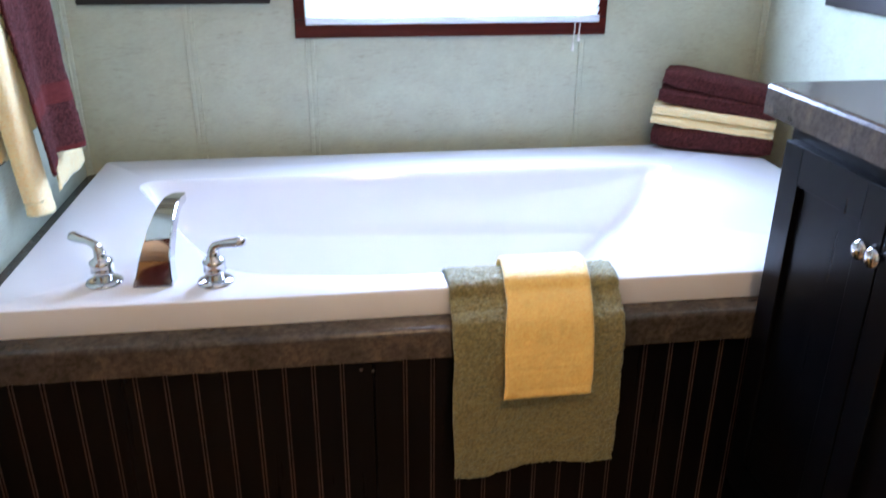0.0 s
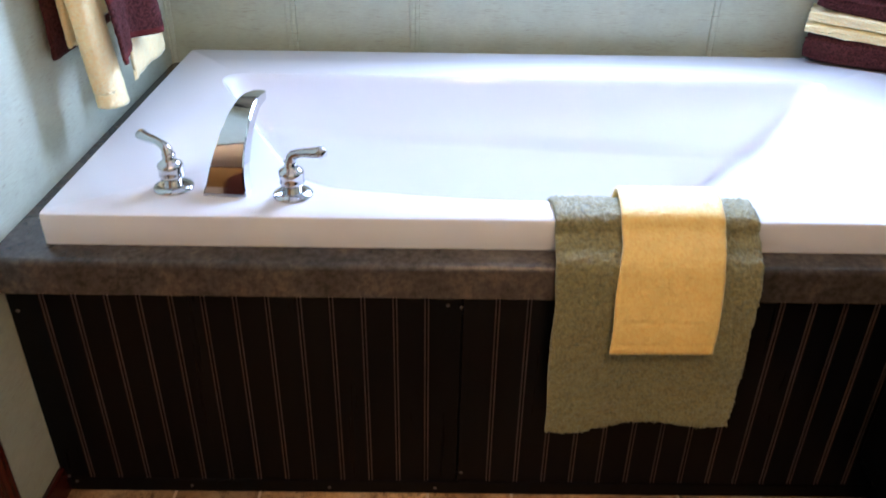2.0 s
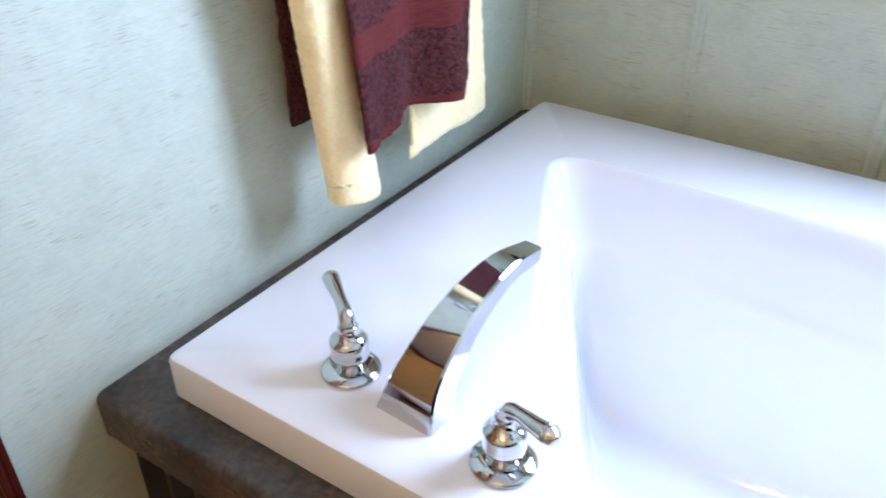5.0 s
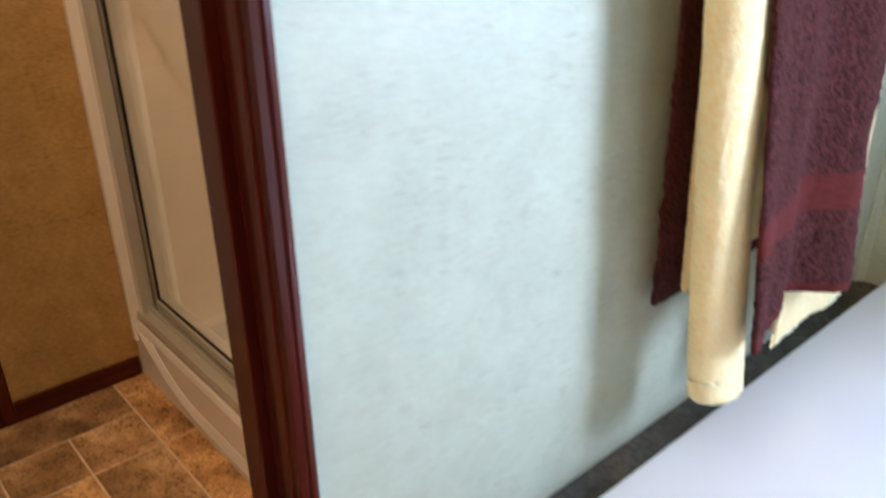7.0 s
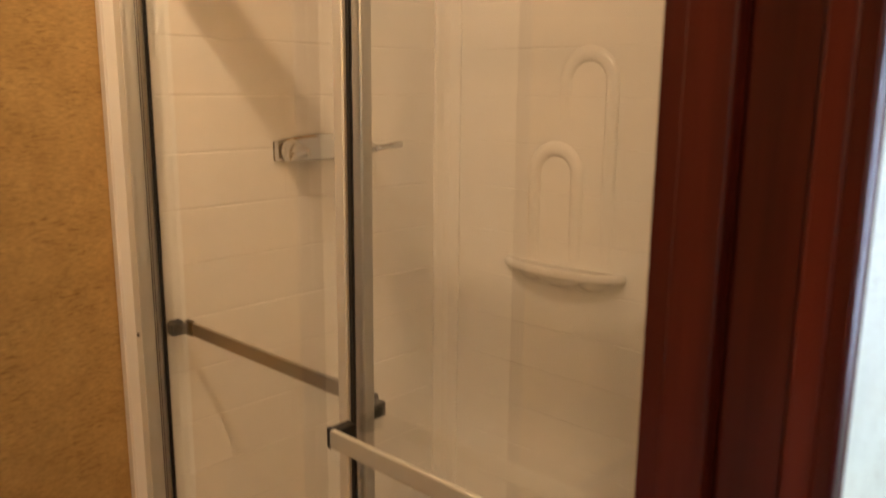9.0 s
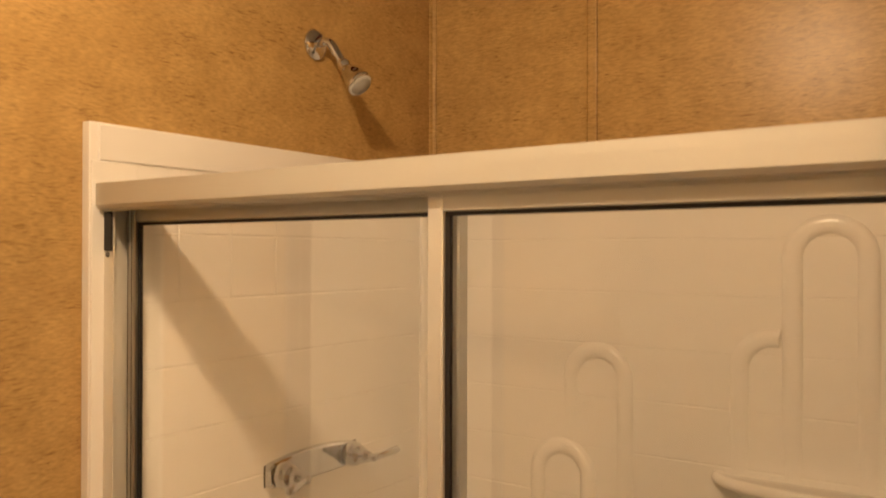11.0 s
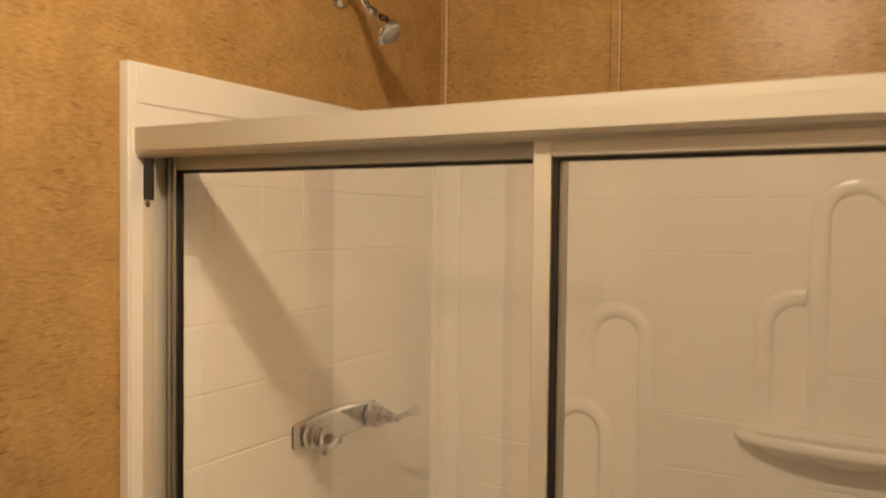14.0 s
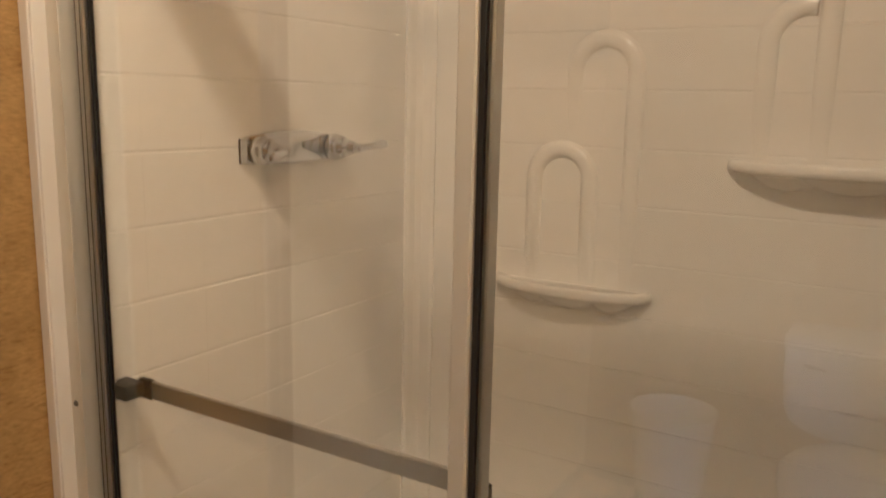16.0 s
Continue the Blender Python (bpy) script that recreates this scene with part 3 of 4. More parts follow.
deck = thing("tub_deck", "grey-brown stone-look laminate deck framing the tub", "countertop")
dz0, dz1 = 0.443, 0.5012
bm = bmesh.new()
er = 0.011
prof = [(1.30, dz0), (1.190, dz0)] + [(1.190 + er - er * math.cos(a), dz1 - er + er * math.sin(a)) for a in (radians(15 * k) for k in range(7))] + [(1.30, dz1)]
part("front_strip", extrude_profile(prof, XPT, XR, "x"), LAMINATE, deck, smooth=True, sharp=35)
part("side_strip", box(XPT, -0.55, 1.30, 2.06, dz0, dz1), LAMINATE, deck)
part("back_strip", box(XPT, XR, 2.06, YBT, dz0, dz1), LAMINATE, deck)
part("side_strip", box(1.10, XR, 1.30, 2.06, dz0, dz1), LAMINATE, deck)

apron = thing("tub_apron", "black-brown beadboard tub apron with worn brown grooves", "panel")
part("backing", box(XPT, 0.80, 1.2215, 1.238, 0.0, dz0), ESPRESSO, apron)
edges = [XPT] + [-0.610 + 0.0499 * k for k in range(13)] + [0.0445] + [0.100 + 0.0495 * k for k in range(14)] + [0.80]
for k, (a, b) in enumerate(zip(edges, edges[1:])):
    joint = abs(a - 0.0445) < 1e-3, abs(b - 0.0445) < 1e-3
    ga, gb = (0.0004 if joint[0] else 0.0034), (0.0004 if joint[1] else 0.0034)
    part("board", box(a + (ga if k else 0), b - gb, 1.2150, 1.2216, 0.030, dz0, 0.0014, 1), ESPRESSO, apron)
    if not joint[1] and b < 0.79:
        for side in (-0.0027, 0.0027):
            part("worn_edge", sweep([(b + side, 1.2160, 0.031), (b + side, 1.2160, dz0 - 0.002)], 0.0011, 6), GROOVE, apron)
part("bottom_rail", box(XPT + 0.001, 0.80, 1.2135, 1.2217, 0.0, 0.0295, 0.0015), ESPRESSO, apron)
for sx, sz in ((-0.652, 0.394), (0.022, 0.414), (0.043, 0.410), (0.051, 0.052), (0.005, 0.014), (-0.186, 0.013), (-0.434, 0.014), (-0.640, 0.022), (-0.652, 0.034)):
    part("screw", lathe([(0, 0.0016), (0.002, 0.0014), (0.0034, 0.0), (0, 0.0)], pose(sx, 1.2135 if sz < 0.0295 else 1.215, sz, 90), 8), SCREW, apron)


# ---- tub faucet: spout and two lever handles ----
FAUCET = thing("tub_faucet", "polished chrome tub faucet with arching spout and two levers", "faucet")


def blade_spout():
    t = FAUCET
    line = smooth_line([(-0.329, 1.322, 0.5545), (-0.327, 1.335, 0.592), (-0.321, 1.380, 0.634), (-0.315, 1.442, 0.655), (-0.310, 1.504, 0.649)], 6)
    bm = bmesh.new()
    rings, n = [], len(line)
    for k, p in enumerate(line):
        s = k / (n - 1)
        d = (line[min(k + 1, n - 1)] - line[max(k - 1, 0)]).normalized()
        side = Vector((0.998, -0.06, 0)).normalized()
        up = side.cross(d).normalized()
        w = 0.0345 - 0.0230 * s ** 0.75
        p = p + side * (0.0345 * (1 - s) + 0.0160 * s - w)
        h = 0.020 * (1 - s) + 0.009 * s
        c = 0.0022
        pts = [(-w, -h + c), (-w + c, -h), (w - c, -h), (w, -h + c), (w, h - c), (w - c, h), (-w + c, h), (-w, h - c)]
        rings.append([bm.verts.new(p + side * a + up * b) for a, b in pts])
    for a, b in zip(rings, rings[1:]):
        for j in range(8):
            bm.faces.new((a[j], a[(j + 1) % 8], b[(j + 1) % 8], b[j]))
    bm.faces.new(rings[0][::-1])
    bm.faces.new(rings[-1])
    for v in rings[0]:
        v.co.z = 0.554
    bmesh.ops.recalc_face_normals(bm, faces=bm.faces[:])
    body = part("spout", bm, CHROME, t, smooth=True, sharp=28)
    part("aerator", lathe([(0.0, 0.0), (0.0065, 0.0), (0.007, 0.008), (0.0, 0.008)], pose(-0.3115, 1.491, 0.634), 14), CHROME, body, smooth=True)
    return t


def lever_handle(base, tip):
    x, y, z = base
    m = pose(x, y, z)
    t = part("handle", lathe([(0.0135, 0.009), (0.0140, 0.016), (0.0150, 0.0185), (0.0195, 0.0205), (0.0203, 0.024), (0.0195, 0.0275), (0.0195, 0.034), (0.0204, 0.038), (0.0195, 0.042), (0.0150, 0.0455), (0.0110, 0.049), (0.0098, 0.054), (0.0105, 0.058), (0.0, 0.060)], m, 28), CHROME, FAUCET, smooth=True)
    part("flange", lathe([(0, 0), (0.0315, 0), (0.0318, 0.0025), (0.030, 0.005), (0.022, 0.0085), (0.0165, 0.0095), (0, 0.0095)], m, 32), CHROME, t, smooth=True)
    a = Vector((x, y, z + 0.056))
    b = Vector(tip)
    d = b - a
    line = smooth_line([a, a + Vector((d.x * 0.10, d.y * 0.10, 0.012)), a + Vector((d.x * 0.38, d.y * 0.38, max(0.017, d.z * 0.7))), a + d * 0.72 + Vector((0, 0, 0.0035)), b], 5)
    n = len(line)
    part("lever", sweep(line, [0.0095 - 0.0030 * min(1, k / n * 2.2) + 0.0034 * max(0, (k / n - 0.45) / 0.55) for k in range(n)], 14), CHROME, t, smooth=True)
    part("finial", lathe([(0.0083, 0.0), (0.0092, 0.002), (0.0083, 0.004), (0.0048, 0.006), (0.0020, 0.0095), (0, 0.011)], Matrix.Translation(b) @ d.to_track_quat("Z", "Y").to_matrix().to_4x4(), 16), CHROME, t, smooth=True)
    return t


blade_spout()
lever_handle((-0.417, 1.333, 0.5542), (-0.468, 1.369, 0.629))
lever_handle((-0.224, 1.313, 0.5542), (-0.172, 1.291, 0.637))


# ---- towels over the tub rim ----
def rim_towel(name, label, material, xs, profile, hem_wave, nu, nv, thick, bands=(), fuzz=0.0017):
    """xs(v) gives the two side edges; the profile runs in (y, z) from inside the tub over the rim and down."""
    line = smooth_line([(0, y, z) for y, z in profile], 10)

    def f(u, v):
        p = along(line, v)
        a, b = xs(v)
        x = a + (b - a) * u
        hang = max(0.0, v - 0.45)
        wav = hem_wave * hang * math.sin(7.5 * u + 1.3) + 0.004 * noise.noise(Vector((x * 9, p.y * 9, p.z * 9)))
        drop = -0.9 * hem_wave * hang * math.sin(5.2 * u + 0.4)
        return (x + 0.004 * noise.noise(Vector((u * 3, v * 7, 1.7))), p.y - wav, p.z + drop)

    bm = cloth(f, nu, nv, thick, fuzz, lambda u, v: any(a < v < b for a, b in bands))
    ob = part(name, bm, material, smooth=True)
    return tagged(ob, label, "towel")


rim_towel("bath_towel", "olive green terry towel draped over the tub rim", GREEN_T,
          lambda v: (0.180 + 0.012 * max(0, v - 0.6), 0.486 - 0.010 * max(0, v - 0.6)),
          [(1.335, 0.50), (1.315, 0.546), (1.290, 0.5615), (1.255, 0.5615), (1.2345, 0.556), (1.228, 0.538), (1.205, 0.522), (1.183, 0.508), (1.1765, 0.47), (1.174, 0.36), (1.176, 0.206)],
          0.022, 84, 150, 0.009, ((0.80, 0.806), (0.815, 0.821), (0.83, 0.836), (0.845, 0.851), (0.86, 0.866)))
rim_towel("hand_towel", "golden yellow folded hand towel over the green towel", YELLOW_T,
          lambda v: (0.286 - 0.021 * v, 0.438 - 0.018 * v),
          [(1.342, 0.50), (1.324, 0.559), (1.300, 0.5765), (1.258, 0.577), (1.226, 0.569), (1.213, 0.551), (1.193, 0.535), (1.174, 0.510), (1.1625, 0.47), (1.151, 0.43), (1.141, 0.382)],
          0.002, 60, 120, 0.010, ((0.86, 0.872), (0.955, 0.965)), 0.0005)


# ---- folded towels stacked on the tub corner ----
def folded_towel(name, label, material, centre, size, turn, tilt, layers=2):
    """Flat folded terry: a stack of rounded layers joined at the fold."""
    w, d, h = size
    bm = bmesh.new()
    step = h / layers
    for k in range(layers):
        b = bmesh.new()
        bmesh.ops.create_cube(b, size=1.0)
        bmesh.ops.subdivide_edges(b, edges=b.edges[:], cuts=13, use_grid_fill=True)
        for v in b.verts:
            x, y, z = v.co.x * 2, v.co.y * 2, v.co.z * 2
            r = max(abs(x), abs(y)) ** 6
            zz = z * (1 - 0.45 * r)
            n = noise.noise(Vector((x * 2 + k * 5, y * 2 + centre[0] * 30, z + centre[2] * 40)))
            v.co = Vector((x * w / 2 * (1 + 0.02 * n), y * d / 2 * (1 + 0.02 * n), (k + 0.5) * step + zz * step * 0.5 + 0.004 * n * (k + 0.5) / layers))
            v.co += Vector((random.gauss(0, 0.0011), random.gauss(0, 0.0011), random.gauss(0, 0.0009)))
        me = bpy.data.meshes.new("tmp")
        b.to_mesh(me)
        b.free()
        bm.from_mesh(me)
        bpy.data.meshes.remove(me)
    bmesh.ops.transform(bm, matrix=pose(*centre, 0, tilt, turn), verts=bm.verts[:])
    return tagged(part(name, bm, material, smooth=True), label, "towel", "stacked folded towels")


folded_towel("folded_towel", "folded maroon terry towel at the bottom of the stack", BROWN_T, (1.029, 2.029, 0.555), (0.315, 0.116, 0.064), -28, 0.6, 1)
folded_towel("folded_towel", "folded cream terry towel in the stack", CREAM_T, (1.024, 2.031, 0.612), (0.318, 0.114, 0.056), -27, 3.6, 2)
folded_towel("folded_towel", "folded maroon terry towel in the stack", BROWN_T, (1.030, 2.030, 0.664), (0.304, 0.112, 0.046), -28, 5.5, 1)
folded_towel("folded_towel", "folded maroon terry towel on top of the stack", BROWN_T, (1.030, 2.032, 0.704), (0.290, 0.108, 0.052), -29, 8.5, 1)


# ---- towel bar and hanging towels on the partition ----
BAR_X, BAR_Z = -0.628, 1.300
bar = thing("towel_bar", "polished chrome towel bar with stepped square wall plates", "towel bar")
part("rod", sweep([(BAR_X, 1.366, BAR_Z), (BAR_X, 1.95, BAR_Z)], 0.006, 12), CHROME, bar, smooth=True)


def square_taper(x, y, z, steps):
    """A stepped square plate growing out of the wall at x: pairs of (distance from the wall, half width)."""
    bm = bmesh.new()
    rings = [[bm.verts.new((x + d, y + a * h, z + b * h)) for a, b in ((-1, -1), (1, -1), (1, 1), (-1, 1))] for d, h in steps]
    for a, b in zip(rings, rings[1:]):
        for k in range(4):
            bm.faces.new((a[k], a[(k + 1) % 4], b[(k + 1) % 4], b[k]))
    bm.faces.new(rings[0][::-1])
    bm.faces.new(rings[-1])
    bmesh.ops.recalc_face_normals(bm, faces=bm.faces[:])
    return bm


for y in (1.366, 1.95):
    part("bracket", square_taper(XPT, y, BAR_Z, [(0.0, 0.0215), (0.004, 0.0215), (0.0055, 0.0195), (0.010, 0.0175), (0.012, 0.0150), (0.019, 0.0085), (0.024, 0.0085)]), CHROME, bar)
    part("post", square_taper(XPT + 0.024, y, BAR_Z, [(0.0, 0.0080), (0.008, 0.0080), (0.012, 0.0105), (0.022, 0.0105), (0.0235, 0.0090)]), CHROME, bar)


def hanging_towel(name, label, material, ys, zfront, zback, out, thick, nu, nv, wave=0.006, flare=0.0, band=None, band_material=None, hem=None):
    """Cloth over the bar: from zback behind it up, over the top, and down to zfront at the front; ys(s) the side edges, s = 0 at the bar, 1 at the hem."""
    r = out
    line = smooth_line([(BAR_X - 0.019 - r * 0.30, 0, zback), (BAR_X - 0.019 - r * 0.30, 0, BAR_Z - 0.08), (BAR_X - 0.013 - r * 0.4, 0, BAR_Z), (BAR_X, 0, BAR_Z + 0.009 + r * 0.5),
                        (BAR_X + 0.014 + r * 0.8, 0, BAR_Z), (BAR_X + 0.019 + r + flare * 0.15, 0, BAR_Z - 0.08), (BAR_X + 0.020 + r + flare * 0.6, 0, (BAR_Z + zfront) / 2), (BAR_X + 0.021 + r + flare, 0, zfront)], 10)

    def f(u, v):
        p = along(line, v)
        s = min(1.0, max(0.0, (BAR_Z - p.z) / (BAR_Z - zfront)))
        a, b = ys(s)
        y = a + (b - a) * u
        front = 1.0 if p.x > BAR_X else 0.0
        fold = wave * s * (math.sin(u * 9.5 + 0.8) + 0.5 * math.sin(u * 17 + 2.1)) * front
        low = (hem(u) if hem else 0.0) * (s ** 6) * front
        return (p.x + fold + 0.003 * noise.noise(Vector((y * 11, p.z * 6, out * 90))), y, p.z + low)

    total = sum((Vector(b) - Vector(a)).length for a, b in zip(line, line[1:]))
    skip = None
    if band:
        skip = lambda u, v: v > 0.5 and band[0] < BAR_Z + 0.01 - (v * total - (BAR_Z - zback)) < band[1]
    ob = part(name, cloth(f, nu, nv, thick, 0.0007, skip), material, smooth=True)
    if band:
        ob.data.materials.append(band_material)
        for poly in ob.data.polygons:
            c = poly.center
            lift = 0.018 * math.sin((c.y - 1.53) * 9.0)
            if c.x > BAR_X + 0.005 and band[0] < c.z - lift * 0.4 < band[1]:
                poly.material_index = 1
            k = poly.index % (nu * nv)
            if poly.index < 2 * nu * nv and k % nv >= nv - 2:
                poly.material_index = 1
    return tagged(ob, label, "towel", "towels on the bar")


hanging_towel("hanging_towel", "cream bath towel hanging behind the maroon hand towel", CREAM_T, lambda s: (1.65 + 0.01 * s, 1.822 + 0.032 * s), 0.624, 0.72, 0.001, 0.007, 50, 170, 0.002, 0.030)
hanging_towel("hanging_towel", "maroon hand towel with a flat woven band", BROWN_T, lambda s: (1.504 + 0.014 * s, 1.812 - 0.034 * s), 0.674, 0.70, 0.012, 0.008, 72, 175, 0.016, 0.046,
              (0.795, 0.832), BAND_T, lambda u: 0.020 + 0.014 * min(1, max(0, (u - 0.24) / 0.22)) - 0.010 * u)


def rolled_towel():
    """A towel folded lengthwise and hung over the bar: a rounded roll in front, a flat shorter layer behind the bar, over a maroon towel."""
    def sheet(x_top, x_low, y0, y1, z_low, lean):
        line = smooth_line([(BAR_X + 0.004, 0, BAR_Z + 0.012), (BAR_X - 0.010, 0, BAR_Z + 0.004), (x_top, 0, BAR_Z - 0.05), (x_top, 0, 1.0), (x_low, 0, z_low)], 12)

        def f(u, v):
            p = along(line, v)
            s = max(0.0, (BAR_Z - p.z) / 0.69)
            return (p.x + 0.0012 * math.sin(5 * u + 7 * s), y0 + lean * s + (y1 - y0) * u, p.z + 0.003 * math.sin(6 * u) * (s > 0.8))

        return f

    under = part("hanging_towel", cloth(sheet(-0.6535, -0.6535, 1.541, 1.60, 0.716, 0.010), 30, 170, 0.009, 0.0007), BROWN_T, smooth=True)
    tagged(under, "maroon bath towel hanging under the pale yellow towel", "towel", "towels on the bar")
    line = smooth_line([(BAR_X - 0.002, 0, BAR_Z + 0.030), (BAR_X + 0.014, 0, BAR_Z + 0.022), (-0.600, 0, BAR_Z - 0.06), (-0.592, 0, 1.0), (-0.583, 0, 0.76), (-0.575, 0, 0.615)], 12)

    def roll(u, v):
        p = along(line, v)
        s = max(0.0, (BAR_Z - p.z) / 0.69)
        th = radians(-35 + 245 * u)
        deep, half = 0.0185 + 0.002 * s, 0.026 + 0.011 * s
        soft = 1 + 0.05 * noise.noise(Vector((u * 3, p.z * 9, 4.1)))
        return (p.x + deep * soft * math.sin(th), 1.470 + 0.070 * s - half * soft * math.cos(th), p.z + 0.006 * math.cos(th) * (s > 0.95))

    ob = part("hanging_towel", cloth(roll, 44, 200, 0.009, 0.0004), CREAM_T, smooth=True)
    tagged(ob, "pale yellow towel folded lengthwise over the bar", "towel", "towels on the bar")
    part("back_fold", cloth(sheet(-0.6385, -0.6340, 1.530, 1.570, 0.712, 0.022), 26, 170, 0.011, 0.0004), CREAM_T, ob, smooth=True)


rolled_towel()


part("care_label", box(-0.5745, -0.5730, 1.655, 1.676, 0.620, 0.640, 0.0005), CREAM_T, bpy.data.objects["hanging_towel"], "small white care label")


# ---- vanity ----
def shaker_door(parent, x, y0, y1, z0, z1, knob_y, knob_z):
    d = new("door")
    d.parent = parent
    s, depth = 0.052, 0.019
    for a, b in ((y0, y0 + s), (y1 - s, y1)):
        part("stile", box(x - depth, x, a, b, z0, z1, 0.0012), ESPRESSO, d)
    for a, b in ((z0, z0 + s + 0.01), (z1 - s - 0.01, z1)):
        part("rail", box(x - depth + 0.0001, x, y0 + s, y1 - s, a, b, 0.0003, 1), ESPRESSO, d)
    part("panel", box(x - 0.010, x - 0.003, y0 + s - 0.004, y1 - s + 0.004, z0 + s, z1 - s), ESPRESSO, d)
    part("knob", lathe([(0.0075, 0.0), (0.006, 0.004), (0.0055, 0.011), (0.010, 0.015), (0.0148, 0.019), (0.0152, 0.023), (0.0115, 0.027), (0, 0.0285)], pose(x - depth, knob_y, knob_z, 0, -90, 0), 20), CHROME, d, smooth=True)
    return d


VX = 0.749
for k, (a, b) in enumerate(((0.624, 1.200), (0.094, 0.624), (-0.435, 0.094))):
    v = thing("vanity_cabinet", "espresso black vanity cabinet with two shaker doors", "cabinet", "vanity cabinets")
    part("body", box(VX, XR, a, b, 0.10, 0.848, 0.001), ESPRESSO, v)
    part("toe_kick", box(VX + 0.036, XR, a, b, 0.0, 0.0995), ESPRESSO, v)
    m = (a + b) / 2
    shaker_door(v, VX - 0.0005, m + 0.0015, b - 0.017, 0.135, 0.818, m + 0.014, 0.731)
    shaker_door(v, VX - 0.0005, a + 0.017, m - 0.0015, 0.135, 0.818, m - 0.014, 0.731)
top = thing("countertop", "grey-brown stone-look laminate vanity top", "countertop")
prof = [(0.712, 0.850), (0.712, 0.894), (0.7145, 0.899), (0.720, 0.9015), (XR, 0.9015), (XR, 0.850)]
part("slab", extrude_profile(prof, -0.46, 1.236, "y"), LAMINATE, top)
part("backsplash", box(XR - 0.018, XR, -0.46, 1.236, 0.9015, 0.985, 0.003), LAMINATE, top)


# ---- shower ----
SX0, SX1 = XL, XPS
SB = 2.236     # face of the back panel
SLX = -1.964   # face of the left panel
CURB_Y, CURB_Z = 1.372, 0.160


def shower_surround():
    t = thing("shower_surround", "one-piece white moulded shower surround with shelves", "shower")
    top = 1.880
    # left panel with a flange along the front and the top
    part("side_panel", box(SX0 + 0.001, SLX, 1.364, YBS - 0.001, 0.10, top, 0.002, 2), SURROUND, t)
    part("side_panel", box(SX1 - 0.020, SX1 - 0.001, 1.376, YBS - 0.001, 0.10, top, 0.004, 3), SURROUND, t)
    part("back_panel", box(SLX, SX1 - 0.020, SB, YBS - 0.001, 0.10, top, 0.004, 3), SURROUND, t)
    # a thicker rim round each panel: steps on the face, above the tile field
    part("rim", box(SLX - 0.001, SLX + 0.0035, 1.378, 2.215, 1.823, 1.878, 0.0022), SURROUND, t)
    part("rim", box(SLX - 0.001, SLX + 0.0035, 1.366, 1.443, 0.17, 1.8225, 0.0022), SURROUND, t)
    part("rim", box(SLX + 0.04, SX1 - 0.022, SB - 0.0035, SB + 0.001, 1.827, 1.878, 0.0022), SURROUND, t)
    # corner columns
    for cx, s in ((SLX, 1), (SX1 - 0.020, -1)):
        pr = [(cx, SB - 0.045), (cx + s * 0.006, SB - 0.046), (cx + s * 0.010, SB - 0.040), (cx + s * 0.014, SB - 0.024), (cx + s * 0.024, SB - 0.013), (cx + s * 0.044, SB - 0.008), (cx + s * 0.050, SB - 0.004), (cx + s * 0.050, SB), (cx, SB)]
        part("corner_column", extrude_profile(pr, 0.12, 1.879, "z"), SURROUND, t, smooth=False)
    # pan with curb
    curb = [(CURB_Y, 0.0), (CURB_Y, CURB_Z - 0.022), (CURB_Y + 0.004, CURB_Z - 0.009), (CURB_Y + 0.013, CURB_Z - 0.001), (CURB_Y + 0.024, CURB_Z), (CURB_Y + 0.085, CURB_Z), (CURB_Y + 0.100, CURB_Z - 0.010), (CURB_Y + 0.118, 0.075), (CURB_Y + 0.150, 0.060), (CURB_Y + 0.150, 0.0)]
    part("curb", extrude_profile(curb, SX0 + 0.001, SX1 - 0.001, "x"), SURROUND, t)
    part("pan_floor", box(SX0 + 0.002, SX1 - 0.002, CURB_Y + 0.150, YBS - 0.002, 0.0, 0.058), SURROUND, t)
    for a, b in ((SLX, 1), (SX1 - 0.020, -1)):
        cove = [(a, 0.055), (a + b * 0.10, 0.057), (a + b * 0.055, 0.072), (a + b * 0.022, 0.105), (a + b * 0.006, 0.15), (a, 0.19)]
        part("cove", extrude_profile(cove, CURB_Y + 0.10, SB, "y"), SURROUND, t)
    cove = [(SB, 0.055), (SB - 0.10, 0.057), (SB - 0.055, 0.072), (SB - 0.022, 0.105), (SB - 0.006, 0.15), (SB, 0.19)]
    part("cove", extrude_profile(cove, SLX + 0.01, SX1 - 0.03, "x"), SURROUND, t)
    # swooping ribs on the curb's face
    for k in range(4):
        for s in (1, -1):
            cx = (SX0 + SX1) / 2
            x0 = SX0 + 0.026 + 0.027 * k
            z_end = 0.022 + 0.011 * k
            pts = []
            for j in range(25):
                u = j / 24
                x = x0 + (cx - x0) * u
                z = z_end + (CURB_Z - 0.024 - z_end) * (1 - min(1, u / (0.62 - 0.04 * k))) ** 2.6
                pts.append((x if s > 0 else 2 * cx - x, CURB_Y + 0.0005, z))
            part("rib", sweep(pts, 0.0036, 8), SURROUND, t, smooth=True)

    # inverted-U ribs standing on the shelves
    def arch(cx, half, band, ztop, zfoot, proud, left_foot=None, until=1.0):
        bm = bmesh.new()
        zs = ztop - half
        centre = [(cx - half + band / 2, zfoot)] + [(cx - half + band / 2, zfoot + (zs - zfoot) * k / 4) for k in range(1, 4)]
        centre += [(cx + (half - band / 2) * math.cos(a), zs + (half - band / 2) * math.sin(a)) for a in (math.pi * (1 - k / 20) for k in range(21))]
        centre += [(cx + half - band / 2, zs - (zs - zfoot) * k / 4) for k in range(1, 5)]
        if left_foot:
            centre = [(x, z) for x, z in centre if z >= left_foot or x > cx]
